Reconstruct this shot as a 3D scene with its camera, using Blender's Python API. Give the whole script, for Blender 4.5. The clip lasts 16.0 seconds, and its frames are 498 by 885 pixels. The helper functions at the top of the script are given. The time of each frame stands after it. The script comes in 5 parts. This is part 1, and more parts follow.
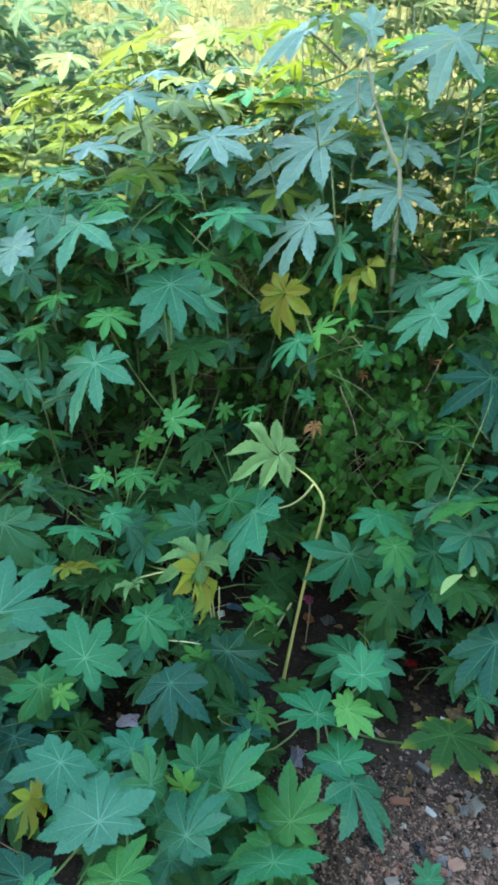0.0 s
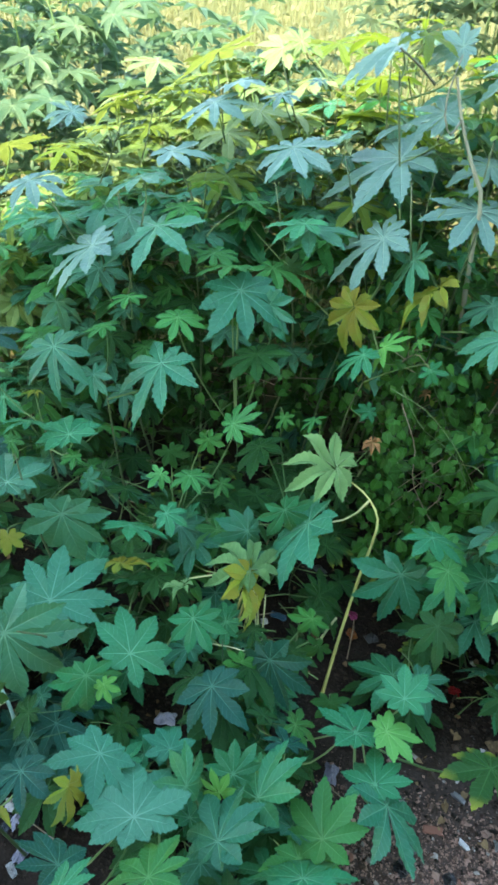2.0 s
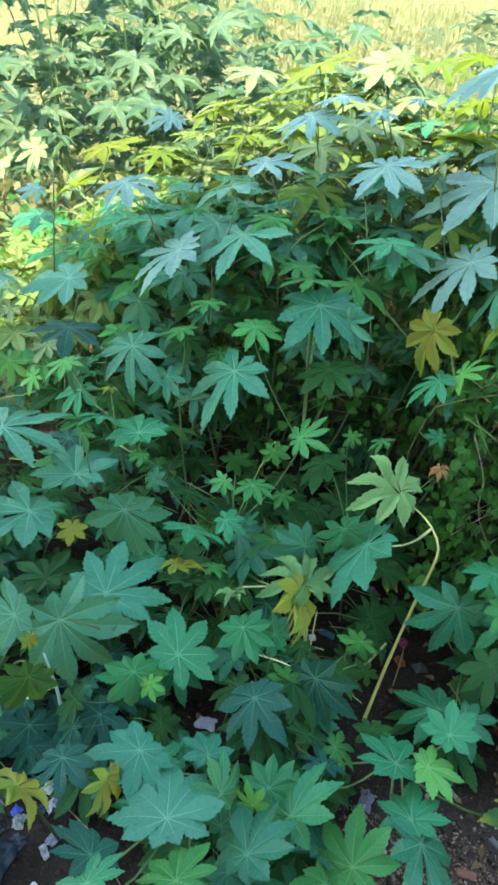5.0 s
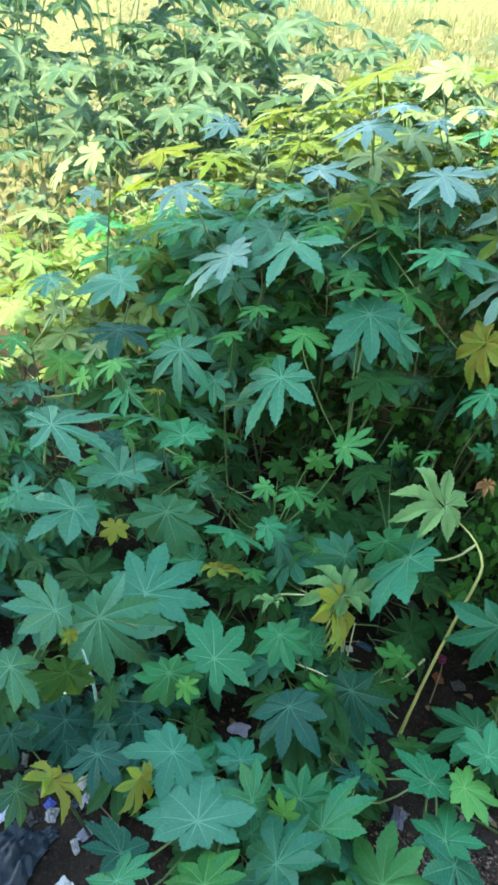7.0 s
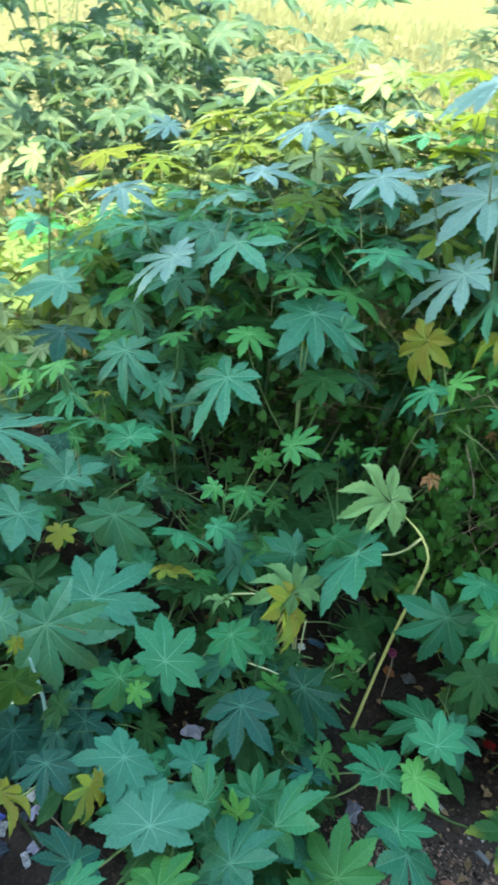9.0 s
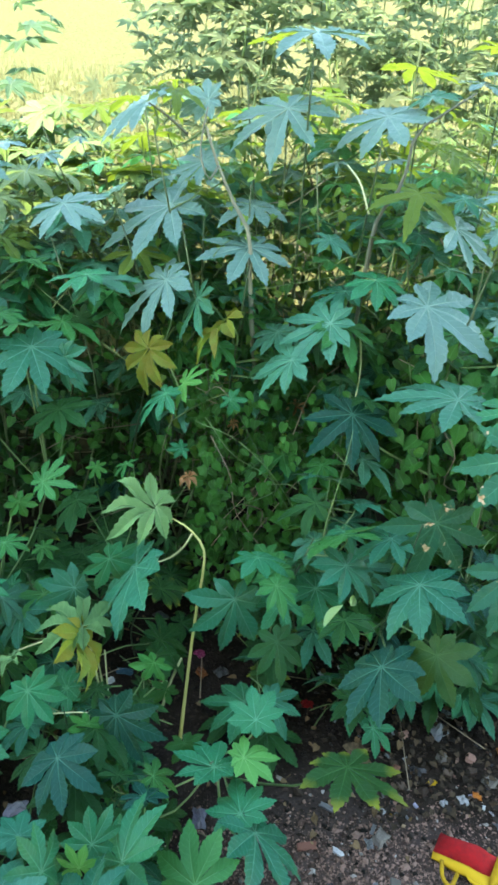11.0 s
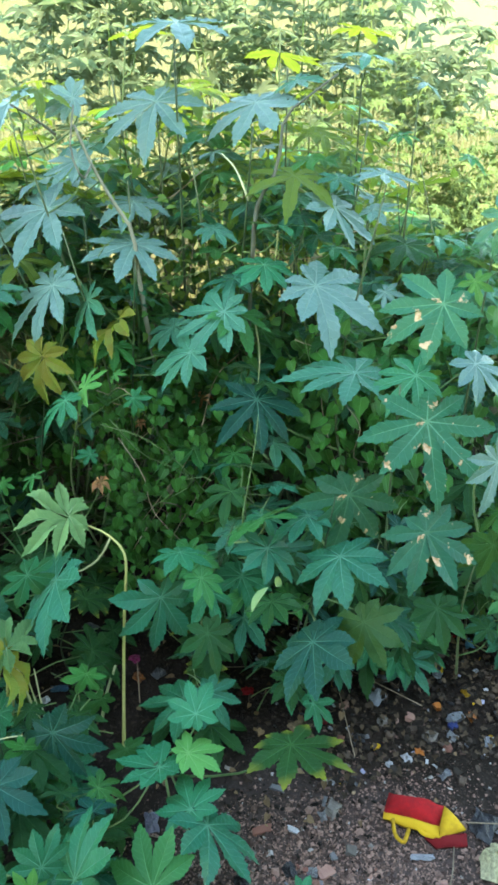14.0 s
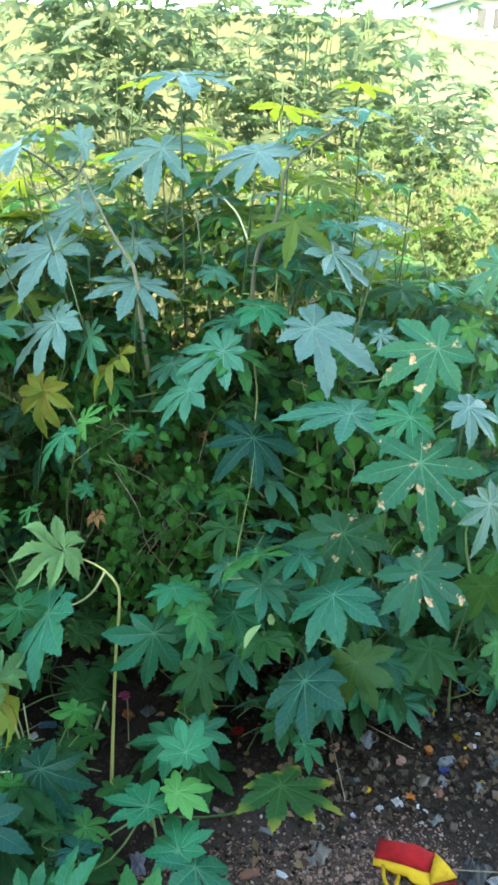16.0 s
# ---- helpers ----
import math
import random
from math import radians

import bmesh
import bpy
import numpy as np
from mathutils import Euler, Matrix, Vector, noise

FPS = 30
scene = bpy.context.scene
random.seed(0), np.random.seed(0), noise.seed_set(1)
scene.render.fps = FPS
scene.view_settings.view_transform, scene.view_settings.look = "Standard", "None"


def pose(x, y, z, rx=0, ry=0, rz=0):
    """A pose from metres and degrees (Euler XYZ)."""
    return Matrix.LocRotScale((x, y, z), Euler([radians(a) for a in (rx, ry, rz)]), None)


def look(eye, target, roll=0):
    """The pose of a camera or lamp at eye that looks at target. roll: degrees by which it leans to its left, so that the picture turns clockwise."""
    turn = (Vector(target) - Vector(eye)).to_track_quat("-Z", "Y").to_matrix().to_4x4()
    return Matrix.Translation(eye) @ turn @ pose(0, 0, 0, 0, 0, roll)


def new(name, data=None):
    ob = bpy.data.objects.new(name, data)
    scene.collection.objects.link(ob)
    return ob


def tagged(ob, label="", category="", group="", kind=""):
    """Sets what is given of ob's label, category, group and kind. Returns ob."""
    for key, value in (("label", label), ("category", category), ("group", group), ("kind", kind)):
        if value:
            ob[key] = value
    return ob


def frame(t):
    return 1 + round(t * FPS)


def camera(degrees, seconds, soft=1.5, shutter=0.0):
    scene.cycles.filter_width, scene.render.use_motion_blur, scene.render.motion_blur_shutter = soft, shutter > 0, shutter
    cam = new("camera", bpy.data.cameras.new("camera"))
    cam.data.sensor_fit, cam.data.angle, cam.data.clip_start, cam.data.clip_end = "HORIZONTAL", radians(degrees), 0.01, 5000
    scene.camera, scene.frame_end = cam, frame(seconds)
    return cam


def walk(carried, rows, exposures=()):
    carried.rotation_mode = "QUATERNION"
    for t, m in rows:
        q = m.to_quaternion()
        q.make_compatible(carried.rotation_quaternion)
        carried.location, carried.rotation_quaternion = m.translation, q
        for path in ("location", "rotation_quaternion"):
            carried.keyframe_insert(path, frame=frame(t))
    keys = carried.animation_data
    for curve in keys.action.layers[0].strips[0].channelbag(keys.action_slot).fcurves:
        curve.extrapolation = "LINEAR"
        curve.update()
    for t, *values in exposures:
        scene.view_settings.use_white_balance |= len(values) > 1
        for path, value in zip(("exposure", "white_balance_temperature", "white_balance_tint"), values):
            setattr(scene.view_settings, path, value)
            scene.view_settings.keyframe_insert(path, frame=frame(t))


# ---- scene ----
cam = camera(39.1, 16.0, soft=3.0, shutter=0.3)
PATH = [
    (0, (0.087, 0.012, 1.653), (0.009, 1.677, 0.548), 2.2),
    (0.5, (0.072, 0.018, 1.657), (-0.102, 1.674, 0.549), 3.0),
    (1, (0.065, 0.014, 1.651), (-0.118, 1.673, 0.549), 3.2),
    (1.5, (0.062, 0.012, 1.657), (-0.117, 1.673, 0.557), 3.5),
    (2, (0.056, 0.01, 1.664), (-0.157, 1.667, 0.564), 4.2),
    (2.5, (0.054, 0.012, 1.668), (-0.223, 1.659, 0.569), 5.0),
    (3, (0.049, 0.013, 1.672), (-0.255, 1.657, 0.575), 5.2),
    (3.5, (0.049, 0.013, 1.672), (-0.269, 1.657, 0.579), 5.2),
    (4, (0.048, 0.014, 1.675), (-0.289, 1.652, 0.578), 5.4),
    (6.5, (0.035, 0.01, 1.68), (-0.44, 1.614, 0.584), 6.8),
    (7, (0.035, 0.01, 1.677), (-0.468, 1.607, 0.583), 6.3),
    (7.5, (0.036, 0.009, 1.679), (-0.489, 1.601, 0.589), 6.3),
    (8, (0.034, 0.01, 1.679), (-0.505, 1.592, 0.582), 6.8),
    (8.5, (0.036, 0.012, 1.678), (-0.495, 1.595, 0.578), 7.6),
    (9, (0.051, 0.012, 1.669), (-0.328, 1.657, 0.597), 7.5),
    (9.5, (0.066, 0.007, 1.66), (-0.099, 1.705, 0.616), 6.4),
    (10, (0.091, -0.008, 1.653), (0.114, 1.74, 0.682), 5.1),
    (10.2, (0.101, -0.014, 1.64), (0.187, 1.747, 0.695), 4.5),
    (12.3, (0.15, -0.027, 1.617), (0.488, 1.704, 0.674), -0.2),
    (12.5, (0.153, -0.03, 1.609), (0.509, 1.693, 0.657), -0.7),
    (13, (0.162, -0.032, 1.61), (0.595, 1.671, 0.654), -1.2),
    (13.5, (0.162, -0.032, 1.609), (0.62, 1.669, 0.663), -1.1),
    (14, (0.16, -0.035, 1.609), (0.617, 1.671, 0.67), -1.3),
    (14.5, (0.152, -0.05, 1.614), (0.579, 1.707, 0.759), -1.0),
    (15, (0.153, -0.047, 1.615), (0.589, 1.705, 0.754), -0.5),
    (15.5, (0.149, -0.055, 1.618), (0.614, 1.706, 0.792), -1.1),
    (16, (0.148, -0.056, 1.618), (0.635, 1.692, 0.777), 0.2),
]
walk(cam, [(t, look(eye, target, roll)) for t, eye, target, roll in PATH], [(0.0, 3.68, 8400, -3), (16.0, 3.68, 8400, -3)])

# ---- world, sun ----
SUN_AZ, SUN_EL = radians(200.0), radians(50.0)
world = bpy.data.worlds.new("sky")
scene.world = world
world.use_nodes = True
wt = world.node_tree
sky = wt.nodes.new("ShaderNodeTexSky")
sky.sky_type, sky.sun_disc = "NISHITA", False
sky.sun_elevation, sky.sun_rotation = SUN_EL, SUN_AZ
sky.air_density, sky.dust_density = 1.0, 0.6
wt.nodes["Background"].inputs["Strength"].default_value = 0.15
wt.links.new(sky.outputs["Color"], wt.nodes["Background"].inputs["Color"])
sun = new("sun", bpy.data.lights.new("sun", "SUN"))
sun.data.energy, sun.data.angle, sun.data.color = 2.0, radians(0.6), (1.0, 0.92, 0.76)
SUN_DIR = Vector((math.sin(SUN_AZ) * math.cos(SUN_EL), math.cos(SUN_AZ) * math.cos(SUN_EL), math.sin(SUN_EL)))
sun.matrix_world = look(SUN_DIR * 30, (0, 0, 0))


# ---- small helpers ----
def rng(seed):
    return np.random.RandomState(seed)


def mesh_object(name, verts, faces, material, uvs=None, smooth=True):
    me = bpy.data.meshes.new(name)
    me.from_pydata([tuple(v) for v in verts], [], [tuple(f) for f in faces])
    if uvs is not None:
        layer = me.uv_layers.new(name="UVMap")
        loops = np.empty(len(me.loops), np.int32)
        me.loops.foreach_get("vertex_index", loops)
        layer.data.foreach_set("uv", np.asarray(uvs, np.float32)[loops].ravel())
    if smooth:
        me.shade_smooth()
    me.materials.append(material)
    return new(name, me)


def thing(name, at, label, category, group="", kind=""):
    e = new(name)
    e.location = at
    e.empty_display_size = 0.05
    return tagged(e, label, category, group, kind)


def hang(ob, parent):
    """Parents ob, whose matrix_basis is in world terms, to a thing that is only moved, never turned."""
    ob.parent = parent
    ob.matrix_parent_inverse = Matrix.Translation(-parent.location)
    return ob


def tube(points, radii, sides=7):
    """Vertices and faces of a tapered tube through the points."""
    pts = [Vector(p) for p in points]
    verts, faces = [], []
    for i, p in enumerate(pts):
        d = (pts[min(i + 1, len(pts) - 1)] - pts[max(i - 1, 0)]).normalized()
        a = d.orthogonal().normalized() if i == 0 else (a - d * a.dot(d)).normalized()
        b = d.cross(a)
        for k in range(sides):
            w = 2 * math.pi * k / sides
            verts.append(p + (a * math.cos(w) + b * math.sin(w)) * radii[i])
    for i in range(len(pts) - 1):
        for k in range(sides):
            n = (k + 1) % sides
            faces.append((i * sides + k, i * sides + n, (i + 1) * sides + n, (i + 1) * sides + k))
    faces.append(tuple(range(sides))[::-1])
    faces.append(tuple((len(pts) - 1) * sides + k for k in range(sides)))
    return verts, faces


def spline(points, n):
    """n points on a smooth curve through the given ones."""
    P = [np.array(p, float) for p in points]
    P = [2 * P[0] - P[1]] + P + [2 * P[-1] - P[-2]]
    out = []
    for k in range(n):
        u = k / (n - 1) * (len(P) - 3)
        i = min(int(u), len(P) - 4)
        t = u - i
        a, b, c, d = P[i:i + 4]
        out.append(0.5 * (2 * b + (c - a) * t + (2 * a - 5 * b + 4 * c - d) * t * t + (3 * b - a - 3 * c + d) * t ** 3))
    return out


# ---- materials ----
def nodes_of(name):
    m = bpy.data.materials.new(name)
    m.use_nodes = True
    nt = m.node_tree
    nt.nodes.clear()
    out = nt.nodes.new("ShaderNodeOutputMaterial")

    def add(kind, **values):
        n = nt.nodes.new(kind)
        for key, v in values.items():
            if key in n.inputs:
                n.inputs[key].default_value = v
        return n

    def link(a, b):
        nt.links.new(a, b)

    def maths(op, a, b=None, c=None):
        n = nt.nodes.new("ShaderNodeMath")
        n.operation = op
        for k, v in enumerate((a, b, c)):
            if v is None:
                continue
            if isinstance(v, (int, float)):
                n.inputs[k].default_value = v
            else:
                nt.links.new(v, n.inputs[k])
        return n.outputs[0]

    def mix(fac, a, b):
        n = nt.nodes.new("ShaderNodeMix")
        n.data_type = "RGBA"
        for sock, v in ((n.inputs[0], fac), (n.inputs[6], a), (n.inputs[7], b)):
            if isinstance(v, tuple):
                sock.default_value = (*v, 1)
            elif isinstance(v, (int, float)):
                sock.default_value = v
            else:
                nt.links.new(v, sock)
        return n.outputs[2]

    def ramp(fac, stops):
        n = nt.nodes.new("ShaderNodeValToRGB")
        el = n.color_ramp.elements
        while len(el) < len(stops):
            el.new(0.5)
        for e, (p, c) in zip(el, stops):
            e.position, e.color = p, (*c, 1) if isinstance(c, tuple) else (c, c, c, 1)
        nt.links.new(fac, n.inputs[0])
        return n.outputs[0]

    def noise_tex(vector, scale, detail=3.0, rough=0.55):
        n = nt.nodes.new("ShaderNodeTexNoise")
        n.inputs["Scale"].default_value = scale
        n.inputs["Detail"].default_value = detail
        n.inputs["Roughness"].default_value = rough
        if vector is not None:
            nt.links.new(vector, n.inputs["Vector"])
        return n.outputs[0]

    return m, nt, out, add, link, maths, mix, ramp, noise_tex


def leaf_material(name, dark, light, vein, through_light=0.35, rough=0.4, spots=0.0, blotch=None, island=False, tint=(0.32, 0.45, 0.05), rim=None, shine=0.19):
    """A leaf: two greens, pale veins, wavy gloss, light that comes through the blade; spots: share of dry brown patches."""
    m, nt, out, add, link, maths, mix, ramp, noise_tex = nodes_of(name)
    co = add("ShaderNodeTexCoord")
    sep = add("ShaderNodeSeparateXYZ")
    link(co.outputs["UV"], sep.inputs[0])
    s, lat = sep.outputs[0], maths("ABSOLUTE", maths("SUBTRACT", sep.outputs[1], 0.5))
    if island:
        rnd = add("ShaderNodeNewGeometry").outputs["Random Per Island"]
    else:
        rnd = add("ShaderNodeObjectInfo").outputs["Random"]
    big = noise_tex(co.outputs["Object"], 9.0, 3.0)
    fine = noise_tex(co.outputs["Object"], 75.0, 3.0)
    blend = maths("ADD", maths("MULTIPLY", big, 0.55), maths("MULTIPLY", rnd, 0.45))
    col = mix(ramp(blend, [(0.2, 0.0), (0.8, 1.0)]), dark, light)
    col = mix(maths("MULTIPLY", ramp(fine, [(0.35, 0.0), (0.7, 1.0)]), 0.35), col, light)
    if blotch:
        col = mix(ramp(noise_tex(co.outputs["Object"], 14.0, 4.0), [(0.46, 0.0), (0.62, 1.0)]), col, blotch)
    if rim:
        worn = maths("ADD", s, maths("MULTIPLY", noise_tex(co.outputs["Object"], 12.0, 3.0), 0.7))
        col = mix(ramp(maths("MULTIPLY", worn, 0.5), [(0.52, 0.0), (0.66, 1.0)]), col, rim)
    main = ramp(maths("SUBTRACT", maths("MULTIPLY", maths("SUBTRACT", 1.15, s), 0.0105), lat), [(0.0, 0.0), (0.004, 1.0)])
    ribs = maths("FRACT", maths("MULTIPLY", maths("SUBTRACT", s, maths("MULTIPLY", lat, 0.9)), 9.0))
    ribs = ramp(maths("ABSOLUTE", maths("SUBTRACT", ribs, 0.5)), [(0.02, 1.0), (0.07, 0.0)])
    col = mix(maths("MULTIPLY", ribs, 0.17), col, vein)
    col = mix(maths("MULTIPLY", main, 0.5), col, vein)
    if spots:
        patch = noise_tex(co.outputs["Object"], 21.0, 4.0, 0.6)
        edge = ramp(patch, [(0.74 - spots, 0.0), (0.76 - spots, 1.0)])
        col = mix(edge, col, mix(ramp(fine, [(0.4, 0.0), (0.6, 1.0)]), (0.34, 0.18, 0.08), (0.62, 0.40, 0.24)))
    p = add("ShaderNodeBsdfPrincipled")
    link(col, p.inputs["Base Color"])
    link(maths("ADD", rough - 0.08, maths("MULTIPLY", fine, 0.2)), p.inputs["Roughness"])
    p.inputs["Specular IOR Level"].default_value = shine
    bump = add("ShaderNodeBump", Strength=0.6, Distance=0.004)
    link(maths("ADD", maths("MULTIPLY", main, -0.8), maths("ADD", maths("MULTIPLY", ribs, -0.5), maths("ADD", maths("MULTIPLY", fine, 0.5), maths("MULTIPLY", noise_tex(co.outputs["Object"], 30.0, 2.0), 1.6)))), bump.inputs["Height"])
    link(bump.outputs[0], p.inputs["Normal"])
    tr = add("ShaderNodeBsdfTranslucent")
    link(mix(0.72, col, tint), tr.inputs["Color"])
    mx = add("ShaderNodeMixShader", Fac=through_light)
    link(p.outputs[0], mx.inputs[1])
    link(tr.outputs[0], mx.inputs[2])
    link(mx.outputs[0], out.inputs[0])
    return m


def plain_material(name, a, b, rough=0.6, scale=20.0, bump=0.3, metal=0.0, through_light=0.0, island=False):
    """A surface of two tones at two scales, with fine relief."""
    m, nt, out, add, link, maths, mix, ramp, noise_tex = nodes_of(name)
    co = add("ShaderNodeTexCoord")
    n1 = noise_tex(co.outputs["Object"], scale, 4.0)
    n2 = noise_tex(co.outputs["Object"], scale * 7, 3.0)
    rnd = add("ShaderNodeNewGeometry").outputs["Random Per Island"] if island else add("ShaderNodeObjectInfo").outputs["Random"]
    f = maths("ADD", maths("MULTIPLY", n1, 0.6), maths("ADD", maths("MULTIPLY", n2, 0.4), maths("MULTIPLY", maths("SUBTRACT", rnd, 0.5), 0.7)))
    col = mix(ramp(f, [(0.3, 0.0), (0.7, 1.0)]), a, b)
    p = add("ShaderNodeBsdfPrincipled", Metallic=metal)
    p.inputs["Specular IOR Level"].default_value = 0.25
    link(col, p.inputs["Base Color"])
    link(maths("ADD", rough - 0.1, maths("MULTIPLY", n2, 0.2)), p.inputs["Roughness"])
    bp = add("ShaderNodeBump", Strength=bump, Distance=0.004)
    link(maths("ADD", n1, n2), bp.inputs["Height"])
    link(bp.outputs[0], p.inputs["Normal"])
    if through_light:
        tr = add("ShaderNodeBsdfTranslucent")
        link(col, tr.inputs["Color"])
        mx = add("ShaderNodeMixShader", Fac=through_light)
        link(p.outputs[0], mx.inputs[1])
        link(tr.outputs[0], mx.inputs[2])
        link(mx.outputs[0], out.inputs[0])
    else:
        link(p.outputs[0], out.inputs[0])
    return m


def soil_material():
    m, nt, out, add, link, maths, mix, ramp, noise_tex = nodes_of("dry soil with rubble dust")
    co = add("ShaderNodeTexCoord")
    P = co.outputs["Object"]
    n1, n2, n3 = noise_tex(P, 1.6, 4.0), noise_tex(P, 14.0, 5.0, 0.65), noise_tex(P, 90.0, 3.0)
    # darker than dry soil: shade under the thicket is put into these tones
    col = mix(ramp(n2, [(0.32, 0.0), (0.68, 1.0)]), (0.006, 0.0045, 0.0038), (0.026, 0.019, 0.0155))
    col = mix(ramp(n1, [(0.4, 0.0), (0.65, 1.0)]), col, (0.013, 0.0095, 0.008))
    col = mix(maths("MULTIPLY", ramp(n3, [(0.55, 0.0), (0.7, 1.0)]), 0.4), col, (0.065, 0.046, 0.038))
    col = mix(maths("MULTIPLY", ramp(n3, [(0.3, 1.0), (0.42, 0.0)]), 0.7), col, (0.014, 0.011, 0.009))
    sep = add("ShaderNodeSeparateXYZ")
    link(P, sep.inputs[0])
    # a patch of pale mauve rubble dust where the ground is bare; the dark soil round it holds the plants' shade
    off = maths("ADD", maths("POWER", maths("ABSOLUTE", maths("SUBTRACT", sep.outputs[0], 0.5)), 2.0), maths("POWER", maths("ABSOLUTE", maths("SUBTRACT", sep.outputs[1], 0.62)), 2.0))
    patch = ramp(maths("ADD", off, maths("MULTIPLY", maths("SUBTRACT", n2, 0.5), 0.35)), [(0.05, 1.0), (0.3, 0.0)])
    dust = mix(n3, (0.045, 0.033, 0.030), (0.115, 0.083, 0.074))
    col = mix(maths("MULTIPLY", patch, 0.85), col, dust)
    # far off the soil is grown over with dry grass
    far = ramp(maths("MULTIPLY", maths("ADD", sep.outputs[1], maths("MULTIPLY", n1, 1.2)), 0.1), [(0.30, 0.0), (0.42, 1.0)])
    grass = mix(ramp(n2, [(0.35, 0.0), (0.65, 1.0)]), (0.042, 0.05, 0.019), (0.125, 0.116, 0.055))
    pale = ramp(maths("SUBTRACT", sep.outputs[0], maths("MULTIPLY", sep.outputs[1], 0.47)), [(0.0, 0.0), (1.0, 1.0)])
    grass = mix(maths("MULTIPLY", pale, ramp(maths("MULTIPLY", sep.outputs[1], 0.05), [(0.45, 0.0), (0.6, 1.0)])), grass, (0.115, 0.11, 0.066))
    col = mix(far, col, grass)
    p = add("ShaderNodeBsdfPrincipled", Roughness=0.95)
    p.inputs["Specular IOR Level"].default_value = 0.1
    link(col, p.inputs["Base Color"])
    bp = add("ShaderNodeBump", Strength=0.7, Distance=0.012)
    link(maths("ADD", n2, maths("MULTIPLY", n3, 0.7)), bp.inputs["Height"])
    link(bp.outputs[0], p.inputs["Normal"])
    link(p.outputs[0], out.inputs[0])
    return m


SOIL = soil_material()
LEAF = {
    "n": leaf_material("castor leaf", (0.008, 0.100, 0.046), (0.016, 0.154, 0.070), (0.17, 0.38, 0.22), 0.18, 0.36),
    "m": leaf_material("mature castor leaf", (0.007, 0.077, 0.046), (0.015, 0.117, 0.069), (0.13, 0.30, 0.2), 0.14, 0.34),
    "g": leaf_material("green castor leaf", (0.012, 0.100, 0.028), (0.027, 0.165, 0.045), (0.18, 0.38, 0.15), 0.25, 0.38),
    "y": leaf_material("young castor leaf", (0.042, 0.195, 0.05), (0.085, 0.285, 0.075), (0.27, 0.48, 0.17), 0.35),
    # d is nearly black: the shade inside the thicket is in its colour
    "d": leaf_material("shade-dark castor leaf", (0.004, 0.034, 0.011), (0.012, 0.064, 0.019), (0.05, 0.12, 0.045), 0.14, shine=0.12),
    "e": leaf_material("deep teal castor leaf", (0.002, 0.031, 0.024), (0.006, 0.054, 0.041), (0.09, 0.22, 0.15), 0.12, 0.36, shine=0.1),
    "c": leaf_material("dark blighted castor leaf", (0.006, 0.056, 0.034), (0.014, 0.092, 0.055), (0.08, 0.2, 0.11), 0.14, 0.42, 0.13),
    # h and i: the sky's sheen on upper leaves is mixed into the base colour
    "h": leaf_material("waxy castor leaf tinted by sky sheen", (0.042, 0.116, 0.102), (0.085, 0.176, 0.156), (0.22, 0.34, 0.26), 0.18, 0.36, shine=0.38),
    "i": leaf_material("castor leaf with a faint sky-sheen tint", (0.014, 0.096, 0.058), (0.030, 0.145, 0.091), (0.17, 0.34, 0.24), 0.18, 0.36, shine=0.25),
    # v, u and s: castor leaf colours with the sunlight mixed in
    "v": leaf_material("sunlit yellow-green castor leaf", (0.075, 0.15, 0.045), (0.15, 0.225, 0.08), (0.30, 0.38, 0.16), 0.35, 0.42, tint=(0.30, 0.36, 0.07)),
    "u": leaf_material("castor leaf in a backlit green", (0.07, 0.13, 0.02), (0.125, 0.19, 0.035), (0.2, 0.29, 0.09), 0.5, tint=(0.22, 0.30, 0.03)),
    "s": leaf_material("castor leaf in a sunlit pale tone", (0.09, 0.15, 0.065), (0.165, 0.225, 0.115), (0.36, 0.42, 0.24), 0.3, 0.42),
    "o": leaf_material("yellowing castor leaf", (0.10, 0.10, 0.016), (0.19, 0.16, 0.025), (0.28, 0.26, 0.09), 0.35, 0.6, 0.0, (0.12, 0.17, 0.03)),
    "b": leaf_material("blighted castor leaf", (0.009, 0.088, 0.046), (0.019, 0.134, 0.071), (0.16, 0.35, 0.19), 0.18, 0.42, 0.13),
    "w": leaf_material("wilted castor leaf", (0.05, 0.14, 0.05), (0.14, 0.26, 0.10), (0.30, 0.40, 0.22), 0.22, 0.6, tint=(0.3, 0.42, 0.18)),
    "x": leaf_material("dry brown castor leaf", (0.18, 0.09, 0.04), (0.42, 0.24, 0.12), (0.4, 0.26, 0.14), 0.2, 0.7, tint=(0.4, 0.2, 0.08)),
    "k": leaf_material("fading shade-dark castor leaf", (0.005, 0.034, 0.009), (0.012, 0.058, 0.014), (0.05, 0.14, 0.04), 0.15, 0.5, shine=0.15, rim=(0.16, 0.17, 0.02)),
    "r": leaf_material("reddish young castor leaf", (0.13, 0.13, 0.03), (0.24, 0.25, 0.06), (0.3, 0.22, 0.1), 0.35),
}
# near-black low end puts the dark gaps between vine leaves into the colour
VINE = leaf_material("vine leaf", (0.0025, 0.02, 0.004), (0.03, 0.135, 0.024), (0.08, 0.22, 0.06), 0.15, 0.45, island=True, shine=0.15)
# lighter copy of the vine leaf with sunlight in its green
LIT_VINE = leaf_material("sunlit-toned vine leaf", (0.025, 0.085, 0.02), (0.12, 0.20, 0.045), (0.2, 0.3, 0.09), 0.45, 0.5, island=True, shine=0.2)
PALE_VINE = leaf_material("pale vine leaf", (0.15, 0.27, 0.10), (0.25, 0.36, 0.16), (0.32, 0.42, 0.22), 0.35, 0.5)
